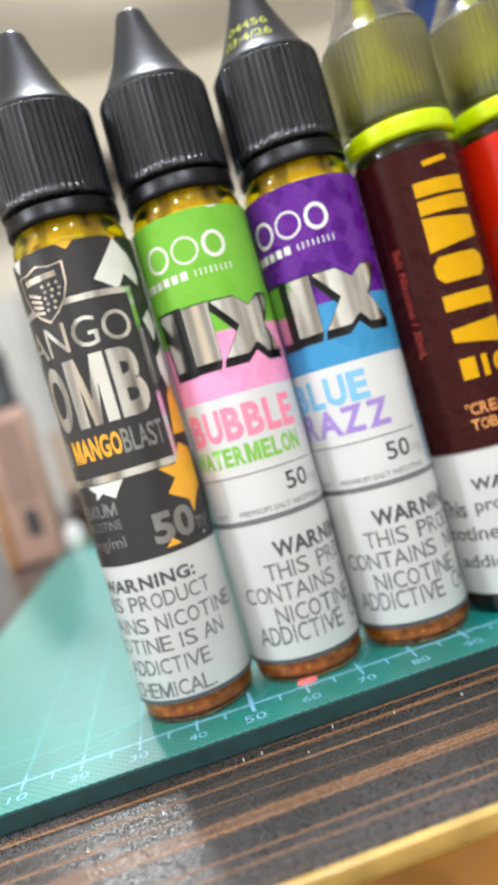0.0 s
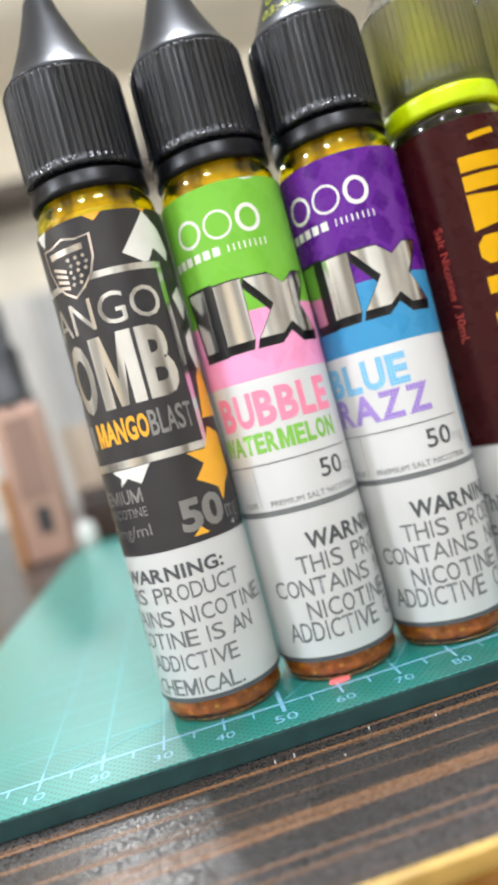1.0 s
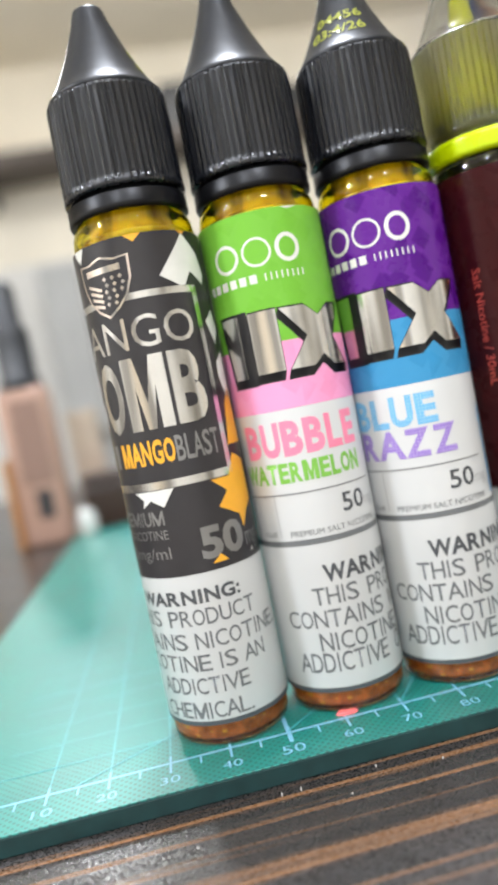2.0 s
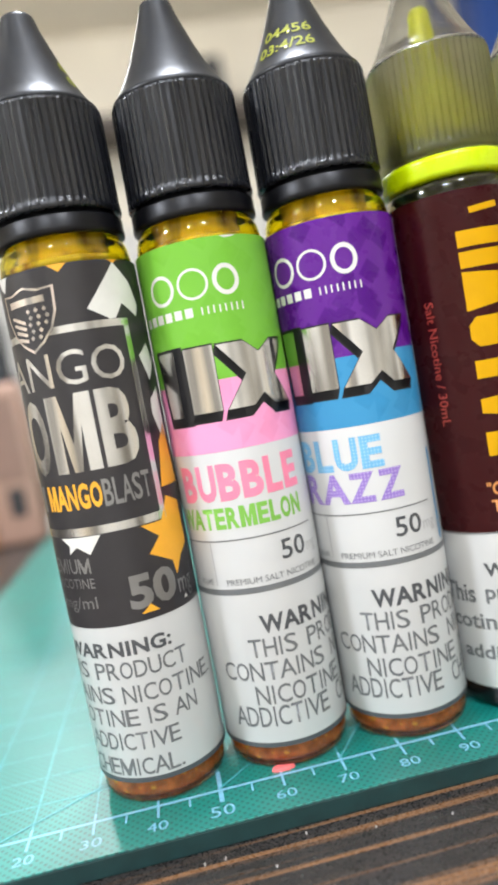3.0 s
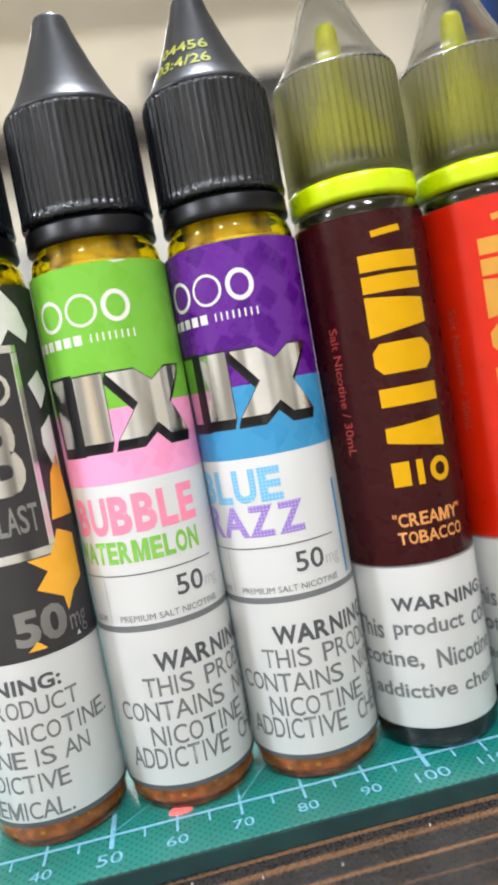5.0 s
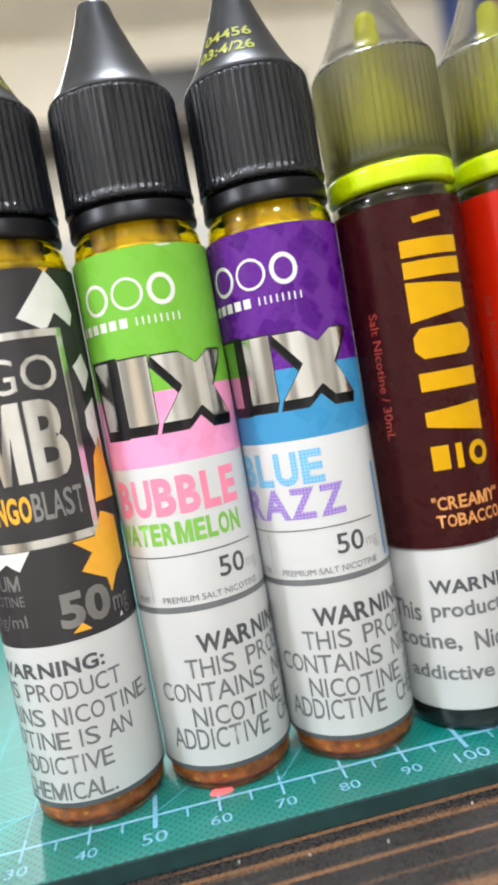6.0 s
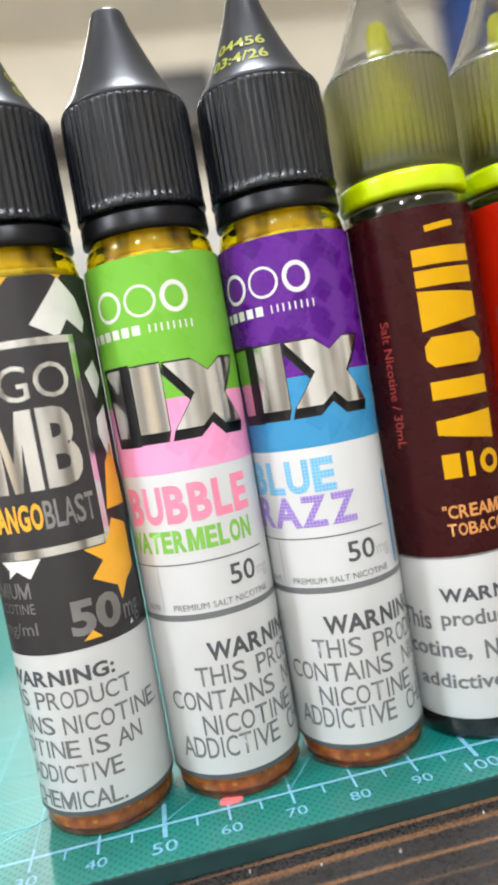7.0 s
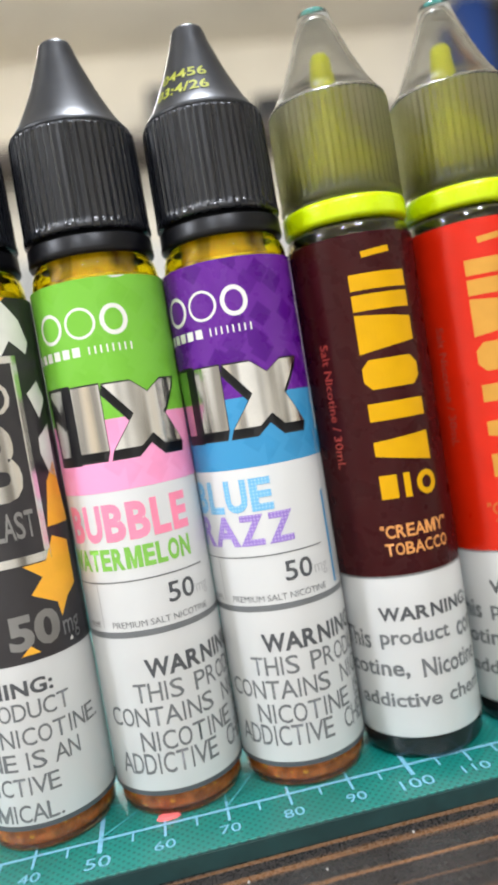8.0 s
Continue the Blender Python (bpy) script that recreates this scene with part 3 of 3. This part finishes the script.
def mix_label(b, shift, upper, lower, words, core_label):
    lab = label_core(b, R1, 0.4, 8.56, white_paper, core_label)
    film("upper_film", 6.4, 8.562, upper, lab, R1, 0.003)
    film("lower_film", 5.29, 6.4, lower, lab, R1, 0.003)
    film("dark_line", 2.975, 3.075, soft_ink, lab, R1, 0.003)
    film("foot_line", 0.395, 0.475, ink, lab, R1, 0.003)
    s = shift
    # brand mark as plain rings and bars
    for cu, ru, wide in ((-0.88, 0.25, 0.055), (-0.32, 0.25, 0.04), (0.21, 0.215, 0.07)):
        mark = ring_shape(bmesh.new(), s + cu, 7.9, ru, 0.24, wide)
        sheet("brand_ring", mark, print_white, lab, R1, 0.006, "plain white ring")
    for k in range(6):
        sheet("brand_bar", flat(rect(s - 1.44 + 0.185 * k, s - 1.31 + 0.185 * k, 7.405, 7.55)), print_white, lab, R1, 0.006)
    for k in range(4):
        u0 = s - 0.25 + 0.185 * k
        bars = flat(rect(u0, u0 + 0.025, 7.415, 7.535), rect(u0 + 0.095, u0 + 0.12, 7.415, 7.535))
        sheet("brand_bar", bars, print_white, lab, R1, 0.006)
    # the big metallic letters with their black drop shade
    iu, xu = s - 0.68, s - 0.14
    for shape in (big_i(iu), big_x(xu)):
        shade = bmesh.new()
        for k in range(5):
            poly(shade, [(u - 0.012 * k, z - 0.034 * k) for u, z in grown(shape, 0.03)])
        sheet("letter_shade", shade, shade_ink, lab, R1, 0.0055)
    m_shape = [(s - 1.17, 5.9), (s - 0.89, 5.9), (s - 0.88, 6.95), (s - 1.3, 6.95)]
    sheet("letter_shade", flat([(s - 1.24, 5.74), (s - 0.7, 5.74), (s - 0.7, 7.0), (s - 1.35, 7.0)]), shade_ink, lab, R1, 0.0045)
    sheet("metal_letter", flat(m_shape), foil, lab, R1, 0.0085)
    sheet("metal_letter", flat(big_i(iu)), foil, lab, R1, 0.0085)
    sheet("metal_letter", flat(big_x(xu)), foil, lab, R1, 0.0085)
    for body, u0, u1, z0, z1, bold, ink_used in words:
        sheet("lettering", word(body, u0, u1, z0, z1, bold), ink_used, lab, R1, 0.006)
    sheet("rule_line", flat(rect(s - 1.5, s + 1.05, 3.86, 3.88)), soft_ink, lab, R1, 0.006)
    sheet("rule_line", flat(rect(s - 0.87, s - 0.855, 3.14, 3.85)), fine_ink, lab, R1, 0.006)
    sheet("lettering", text("50", s + 0.31, s + 0.79, 3.41, 3.735, 0.012), ink, lab, R1, 0.006)
    sheet("lettering", text("mg", s + 0.83, s + 1.12, 3.36, 3.56), fine_ink, lab, R1, 0.006)
    sheet("lettering", text("PREMIUM SALT NICOTINE", s - 0.67, s + 1.01, 3.135, 3.235), soft_ink, lab, R1, 0.006)
    sheet("lettering", text("VOLUME", s - 1.25, s - 0.95, 3.15, 3.24), soft_ink, lab, R1, 0.006)
    warning(lab, R1, s - 1.07, SALT)
    return lab


def dot_code(cap, turn):
    """The two printed lines of the date code on a cap's cone."""
    for body, a0, a1, z0, z1 in (("04456", -0.95, 0.35, 11.54, 11.71), ("03:4/26", -0.98, 0.3, 11.27, 11.45)):
        bm = text(body, a0 + turn, a1 + turn, z0, z1, 0.02)
        part("date_code", wrap(bm, cone_radius, 0.006, 0.1), code_ink, cap, "yellow-green printed date code")


# charcoal bottle
bx = [(4.162, 1.1), (6.361, 1.15), (8.543, 1.05), (10.706, 0.99), (12.93, 1.06), (15.14, 1.06)]
b, cap = black_bottle(*bx[0], "amber bottle with black ribbed cap and charcoal mango label")
lab = label_core(b, R1, 0.4, 8.5, white_paper, "charcoal and white wrapped paper label")
film("charcoal_film", 2.95, 8.502, charcoal, lab, R1, 0.003)
film("foot_line", 0.395, 0.475, ink, lab, R1, 0.003)
shield = [(-1.17, 8.22), (-0.92, 8.2), (-0.66, 8.27), (-0.4, 8.2), (-0.15, 8.22), (-0.17, 7.85), (-0.28, 7.58), (-0.45, 7.4), (-0.66, 7.27), (-0.87, 7.4), (-1.04, 7.58), (-1.15, 7.85)]
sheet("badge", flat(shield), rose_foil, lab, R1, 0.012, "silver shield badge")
sheet("badge_field", flat(grown(shield, -0.05)), charcoal, lab, R1, 0.015)
for k in range(4):
    stripes = bmesh.new()
    poly(stripes, stroke(-1.0 + 0.02 * k, 7.86 - 0.11 * k, -0.72, 7.74 - 0.09 * k, 0.05))
    sheet("badge_stripe", stripes, rose_foil, lab, R1, 0.018)
for r in range(5):
    for k in range(3 - r // 3):
        cu, cz = -0.63 + 0.14 * k + 0.03 * (r % 2), 7.9 - 0.1 * r
        sheet("badge_dot", flat([(cu - 0.04, cz), (cu, cz - 0.04), (cu + 0.04, cz), (cu, cz + 0.04)]), rose_foil, lab, R1, 0.018)
sheet("badge_bar", flat(rect(-1.0, -0.32, 8.0, 8.1)), rose_foil, lab, R1, 0.018)
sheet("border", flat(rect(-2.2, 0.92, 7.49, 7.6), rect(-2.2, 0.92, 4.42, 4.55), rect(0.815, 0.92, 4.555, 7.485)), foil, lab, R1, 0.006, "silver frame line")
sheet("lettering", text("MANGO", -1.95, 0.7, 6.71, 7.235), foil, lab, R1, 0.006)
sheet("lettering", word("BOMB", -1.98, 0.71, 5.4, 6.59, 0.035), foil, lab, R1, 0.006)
sheet("lettering", word("MANGO", -1.09, -0.04, 4.83, 5.23, 0.035), print_orange, lab, R1, 0.006)
sheet("lettering", word("BLAST", -0.04, 0.74, 4.82, 5.24, 0.015), dull_foil, lab, R1, 0.006)
sheet("lettering", flat(rect(-1.35, -1.2, 4.83, 5.23)), dull_foil, lab, R1, 0.006)
sheet("lettering", word("PREMIUM", -1.75, -0.46, 3.83, 4.07, 0.012), dull_foil, lab, R1, 0.006)
sheet("lettering", text("SALT NICOTINE", -1.85, -0.45, 3.59, 3.75), dull_foil, lab, R1, 0.006)
sheet("lettering", text("50mg/ml", -1.6, -0.47, 3.2, 3.46), dull_foil, lab, R1, 0.006)
sheet("lettering", text("50", 0.04, 0.85, 3.14, 3.69, 0.04), dull_foil, lab, R1, 0.009)
sheet("lettering", text("mg", 0.9, 1.25, 3.06, 3.4), dull_foil, lab, R1, 0.009)
sheet("white_shape", flat([(0.27, 7.79), (0.82, 8.46), (1.12, 8.15), (1.25, 7.8), (1.15, 7.62), (0.86, 7.83), (0.7, 7.61), (0.6, 7.6)]), print_white, lab, R1, 0.006)
sheet("white_shape", flat([(-0.95, 4.4), (-0.2, 4.41), (-0.42, 4.12), (-0.64, 4.25), (-0.82, 4.14), (-0.78, 4.27)]), print_white, lab, R1, 0.006)
sheet("white_shape", flat([(-1.3, 8.5), (-0.98, 8.5), (-1.12, 8.27), (-1.22, 8.36)]), print_white, lab, R1, 0.006)
sheet("white_shape", flat([(1.02, 7.0), (1.3, 7.2), (1.45, 6.9), (1.2, 6.6)], [(1.1, 6.3), (1.4, 6.5), (1.4, 5.6), (1.2, 5.75), (1.08, 6.05)]), print_white, lab, R1, 0.006)
sheet("orange_shape", flat([(0.42, 4.4), (0.8, 4.4), (1.0, 4.75), (1.35, 4.6), (1.35, 3.9), (1.1, 3.75), (0.92, 3.48), (0.88, 3.72), (0.48, 3.94), (0.7, 4.17)]), print_orange, lab, R1, 0.006)
sheet("orange_shape", flat([(0.95, 4.9), (1.1, 5.6), (1.35, 5.9), (1.5, 4.9)]), print_orange, lab, R1, 0.006)
sheet("orange_shape", flat([(0.18, 3.06), (0.47, 3.06), (0.34, 3.19)]), print_orange, lab, R1, 0.012)
sheet("orange_shape", flat([(-0.2, 8.5), (0.1, 8.5), (-0.04, 8.38)], [(0.72, 8.5), (0.92, 8.5), (0.84, 8.44)]), print_orange, lab, R1, 0.006)
sheet("orange_shape", flat([(0.98, 3.06), (1.06, 3.06), (1.03, 3.14)]), print_white, lab, R1, 0.012)
warning(lab, R1, -2.46, SALT_TALL)
dot_code(cap, 1.95)

# green and pink bottle
b, cap = black_bottle(*bx[1], "amber bottle with black ribbed cap and green and pink label")
mix_label(b, 0.0, green_film, pink_film, [("BUBBLE", -1.29, 0.93, 4.51, 5.1, 0.042, pink_print), ("WATERMELON", -1.42, 0.86, 4.06, 4.405, 0.04, green_print)], "green, pink and white wrapped label")

sheet("label_tear", flat([(0.22, 8.555), (0.3, 8.52), (0.42, 8.53), (0.5, 8.555)]), print_white, b.children[-1], R1, 0.006)

# purple and blue bottle
b, cap = black_bottle(*bx[2], "amber bottle with black ribbed cap and purple and blue label")
lab = mix_label(b, -0.325, purple_film, blue_film, [("BLUE", -1.65, 0.01, 4.59, 5.12, 0.04, blue_print), ("RAZZ", -1.62, 0.28, 4.05, 4.545, 0.035, violet_print)], "purple, blue and white wrapped label")
sheet("label_edge", flat(rect(1.2, 1.26, 5.7, 8.55)), print_white, lab, R1, 0.006, "white edge of the wrapped label")
sheet("label_edge", flat(rect(0.95, 1.02, 3.15, 4.7)), blue_film, lab, R1, 0.006)
sheet("label_edge", flat(rect(1.06, 1.08, 3.15, 5.7)), fine_ink, lab, R1, 0.006)
dot_code(cap, -0.16)

# ---- clear-capped bottles ----
INNER = [(0.93, 9.36), (0.925, 10.9), (0.88, 11.04), (0.72, 11.32), (0.58, 11.6), (0.455, 11.88), (0.34, 12.18), (0.24, 12.45), (0.15, 12.58), (0.0, 12.6)]
INNER = [(rad, 10.98 + (z - 11.0) * 0.97 if z > 10.95 else min(z, 10.89)) for rad, z in INNER]
NICO = [(2.375, 2.605, 0.032, ("WARNING:", -0.77, 1.03)), (1.895, 2.235, 0.022, ("This", -1.65, -1.0), ("product", -0.82, 0.38), ("contains", 0.55, 1.85)),
        (1.39, 1.71, 0.022, ("nicotine,", -1.85, -0.4), ("Nicotine", -0.19, 1.02), ("is", 1.18, 1.38), ("an", 1.5, 1.85)), (0.91, 1.16, 0.022, ("addictive", -1.38, 0.06), ("chemical.", 0.2, 1.65))]


def clear_bottle(x, y, label, shift, material, words, main_ink, side_ink, word_ink, label_text):
    b = thing("juice_bottle", label, "bottle", (x, y, 0.01), "row of bottles on the mat")
    part("body", lathe([(0, 0.05), (0.8, 0.05), (0.92, 0.0), (1.02, 0.03), (1.06, 0.12), (1.062, 0.4), (1.04, 0.5), (1.04, 8.4), (0, 8.4)], 96), smoke, b, "smoked black plastic body", True)
    part("neck", lathe([(0, 8.42), (1.03, 8.42), (1.06, 8.5), (1.06, 8.68), (1.035, 8.82), (0.98, 8.9), (0.93, 8.925), (0.87, 8.925), (0.93, 8.8), (0.97, 8.66), (0.92, 8.52), (0, 8.5)], 96), smoke_neck, b, "smoked see-through shoulder", True)
    part("collar", lathe([(0.7, 8.93), (1.0, 8.93), (1.045, 8.96), (1.055, 9.0), (1.055, 9.2), (1.045, 9.26), (1.0, 9.29), (0.7, 9.29)], 96), lime, b, "bright lime green tamper ring", True)
    cap = part("cap", lathe([(0.94, 10.97), (0.93, 10.89), (0.935, 9.36), (0.93, 9.305), (1.03, 9.305)] + CLEAR_RIBS[1:] + [(0.94, 10.97)], 270, (54, 0.032, 8, 12)), frosted_cap, b, "smoky frosted ribbed cap", True)
    cone = [(0.99, 10.985), (0.995, 11.01)] + CLEAR_CONE + [(0, CLEAR_CONE[-1][1] + 0.005)]
    part("cone", lathe([(r, z) for r, z in reversed(INNER[2:])] + [(0.9, 10.985)] + cone, 96), clear_cap, cap, "clear pointed cone of the cap", True)
    part("thread", lathe([(0.885, 9.3), (0.92, 9.31), (0.92, 9.63), (0.885, 9.64)], 64), olive, cap, "olive screw thread seen through the cap", True)
    part("dropper", lathe([(0, 9.3), (0.88, 9.3), (0.88, 9.62), (0.88, 9.66), (0.86, 9.95), (0.74, 10.15), (0.55, 10.4), (0.38, 10.65), (0.26, 10.9), (0.23, 11.1), (0.21, 11.3), (0.17, 11.82), (0.12, 11.9), (0, 11.9)], 64), lime_soft, cap, "lime dropper tip seen through the cap", True)
    lab = label_core(b, R2, 0.39, 8.66, white_paper, label_text)
    film("colour_film", 3.13, 8.662, material, lab, R2, 0.003)
    film("dark_line", 3.1, 3.125, soft_ink, lab, R2, 0.003)
    s = shift
    # the brand's big upright mark as plain blocks
    shapes = [rect(s - 0.42, s + 0.55, 7.76, 8.02), rect(s - 0.42, s + 0.55, 7.43, 7.69),
              [(s - 0.42, 7.38), (s - 0.42, 6.75), (s + 0.55, 6.89), (s + 0.55, 7.27)],
              [(s - 0.42, 6.3), (s - 0.3, 6.17), (s + 0.42, 6.17), (s + 0.55, 6.3), (s + 0.55, 6.52), (s + 0.42, 6.65), (s - 0.3, 6.65), (s - 0.42, 6.52)],
              rect(s - 0.42, s + 0.55, 5.66, 5.95),
              [(s - 0.42, 5.1), (s - 0.42, 5.33), (s + 0.54, 5.4), (s + 0.54, 4.92)],
              rect(s - 0.42, s - 0.14, 4.39, 4.78), rect(s - 0.03, s + 0.08, 4.38, 4.78)]
    for shape in shapes:
        sheet("brand_block", flat(shape), main_ink, lab, R2, 0.006, "plain printed block")
    sheet("brand_ring", ring_shape(bmesh.new(), s + 0.38, 4.57, 0.19, 0.2, 0.095), main_ink, lab, R2, 0.006)
    sheet("brand_dash", flat(stroke(s - 0.17, 8.31, s + 0.31, 8.37, 0.1)), main_ink, lab, R2, 0.006)
    sheet("lettering", text("Salt Nicotine / 30mL", s - 1.1, s - 0.94, 4.96, 7.02, 0.01, True), side_ink, lab, R2, 0.006)
    for body, u0, u1, z0, z1 in words:
        sheet("lettering", word(body, s + u0, s + u1, z0, z1, 0.022), word_ink, lab, R2, 0.006)
    warning(lab, R2, s, NICO)
    return b


clear_bottle(*bx[3], "dark bottle with clear ribbed cap and brown tobacco label", 0.0, brown_film, [('"CREAMY"', -0.54, 0.68, 3.745, 3.96), ("TOBACCO", -0.5, 0.65, 3.46, 3.665)], gold_print, rust_print, tan_print, "dark brown and white wrapped label")
clear_bottle(*bx[4], "dark bottle with clear ribbed cap and red custard label", -0.195, red_film, [('"CUSTARD"', -0.62, 0.72, 3.745, 3.96), ("TOBACCO", -0.5, 0.65, 3.46, 3.665)], gold_foil, rust_print, ochre_print, "red and white wrapped label")
clear_bottle(*bx[5], "dark bottle with clear ribbed cap and yellow label", -0.32, yellow_film, [], rust_print, tan_print, tan_print, "yellow and white wrapped label")

# ---- small bits on the mat and the table ----
bit = bmesh.new()
bmesh.ops.create_cone(bit, cap_ends=True, segments=14, radius1=0.2, radius2=0.17, depth=0.05)
bmesh.ops.scale(bit, vec=(1.0, 0.42, 1.0), verts=bit.verts)
ob = new("plastic_chip", finish("plastic_chip", bit, red_bit))
ob.location = (6.07 * CM, 0.16 * CM, 0.03 * CM)
tagged(ob, "small coral red plastic chip on the green mat", "chip")
random.seed(4)
for cx, cy, tall in ((4.61, -1.23, 0.12), (4.91, -1.21, 0.1), (6.12, -1.1, 0.05), (8.2, -1.5, 0.05), (5.59, -1.62, 0.04), (7.1, -1.35, 0.04), (3.3, -1.9, 0.03), (9.6, -1.2, 0.05)):
    crumb = bmesh.new()
    bmesh.ops.create_icosphere(crumb, subdivisions=1, radius=0.02)
    for v in crumb.verts:
        v.co *= random.uniform(0.7, 1.2)
    bmesh.ops.scale(crumb, vec=(0.7, 0.7, 1.0 + tall * 12), verts=crumb.verts)
    ob = new("crumb", finish("crumb", crumb, dust))
    ob.location = (cx * CM, cy * CM, (TABLE + 0.02 * (1 + tall * 12)) * CM)
    tagged(ob, "pale dust crumb lying on the dark table", "crumb", "crumbs on the table")

# ---- things behind the mat ----
kit = thing("vape_device", "rose pink box-shaped device with a black top, standing on the table", "device", (-3.65, 30.2, TABLE))
part("body", box(-1.4, 1.4, -1.2, 1.2, 0, 9.1, 0.3, 3), rose_metal, kit, smooth=True)
part("inset", box(-0.75, 0.95, -1.26, -1.205, 3.6, 8.4, 0.02), inset_rose, kit, "darker rose inset panel")
part("side_strip", box(-1.75, -1.41, -1.3, 0.9, 0.0, 5.2, 0.05), copper, kit, "copper orange side strip")
part("emblem", box(-0.25, 0.6, -1.24, -1.205, 1.6, 3.2, 0.015), dark_plastic, kit, "dark printed emblem")
part("top", lathe([(0, 9.1), (1.25, 9.1), (1.25, 9.5), (1.05, 9.7), (1.05, 12.2), (0.95, 12.6), (0.75, 12.8), (0.7, 14.9), (0.5, 15.3), (0, 15.3)], 40), dark_plastic, kit, "dark mouthpiece and tank", True)
beige = thing("beige_carton", "small beige carton standing behind the rose device", "box", (-1.3, 36.0, TABLE))
part("body", box(-1.0, 0.9, -1.0, 1.0, 0, 6.6, 0.08), beige_card, beige)
part("lid", box(-1.03, 0.93, -1.03, 1.03, 6.6, 7.4, 0.08), beige_card, beige)
box2 = thing("yellow_carton", "small yellow carton standing on the table", "box", (-7.4, 24.5, TABLE))
part("body", box(-1.4, 1.0, -1.0, 1.0, 0, 5.0, 0.08), yellow_plastic, box2)
part("lid", box(-1.43, 1.03, -1.03, 1.03, 5.0, 5.6, 0.08), yellow_plastic, box2)
jar = thing("small_jar", "small milky white jar at the mat's back edge", "jar", (-1.25, 27.6, 0.01))
part("pot", lathe([(0, 0), (0.5, 0), (0.56, 0.06), (0.56, 0.9), (0.5, 1.0), (0, 1.0)], 40), milky, jar, smooth=True)
part("lid", lathe([(0, 1.0), (0.46, 1.0), (0.5, 1.05), (0.46, 1.3), (0.3, 1.42), (0, 1.45)], 40), milky, jar, smooth=True)
case = thing("brown_case", "dark brown plastic case standing behind the mat", "case", (3.6, 33.5, TABLE))
part("body", box(-5.4, 6, -2, 2, 0, 2.6, 0.25), brown_plastic, case)
part("lid", box(-5.4, 6, -2, 2, 2.62, 3.3, 0.25), brown_plastic, case)

# far wall: shelf, panels and goods
shelf = thing("wall_shelf", "long dark wooden shelf fixed to the back wall", "shelf", (0, 0, 0))
part("board", box(-200, 225, 292, 319.9, 122, 128, 0.4), shelf_wood, shelf)
for kx in (-150, -50, 50, 150):
    part("bracket", box(kx - 1, kx + 1, 296, 319.9, 113, 121.9, 0.3), shelf_wood, shelf)
panel = thing("wall_panel", "white panel board against the back wall", "panel", (0, 0, 0))
part("board", box(-190, 190, 316.5, 319.8, -60, 86, 0.3), white_paint, panel)
post = thing("grey_post", "grey upright shop post with a round white clock-like disc", "post", (-31, 300, -91))
part("column", box(-6, 12, -6, 6, 0, 170, 0.8), grey_paint, post)
part("disc", lathe([(0, -1), (9, -1), (10, 0), (9, 1), (0, 1)], 48), milky, post, "round white disc", True, (6, -8, 98))


def carton(name, material, x, y, z, w, d, h, label):
    t = thing(name, label, "box", (x, y, z))
    part("body", box(-w / 2, w / 2, -d / 2, d / 2, 0, h * 0.86, 0.3), material, t)
    part("lid", box(-w / 2 - 0.2, w / 2 + 0.2, -d / 2 - 0.2, d / 2 + 0.2, h * 0.861, h, 0.3), material, t)
    return t


carton("black_carton", dark_plastic, 45, 306, 128, 30, 20, 20, "black carton standing on the wall shelf")
carton("black_carton", dark_plastic, 88, 306, 128, 22, 20, 12, "low black carton standing on the wall shelf")
carton("blue_carton", blue_card, 186, 306, 128, 14, 20, 48, "deep blue carton standing on the wall shelf")
carton("black_carton", dark_plastic, 198, 306, 128, 8, 20, 44, "slim black carton standing on the wall shelf")
carton("orange_carton", orange_card, 211, 306, 128, 16, 18, 44, "orange carton standing on the wall shelf")
carton("cream_carton", yellow_plastic, -60, 306, 128, 26, 20, 14, "pale yellow carton standing on the wall shelf")
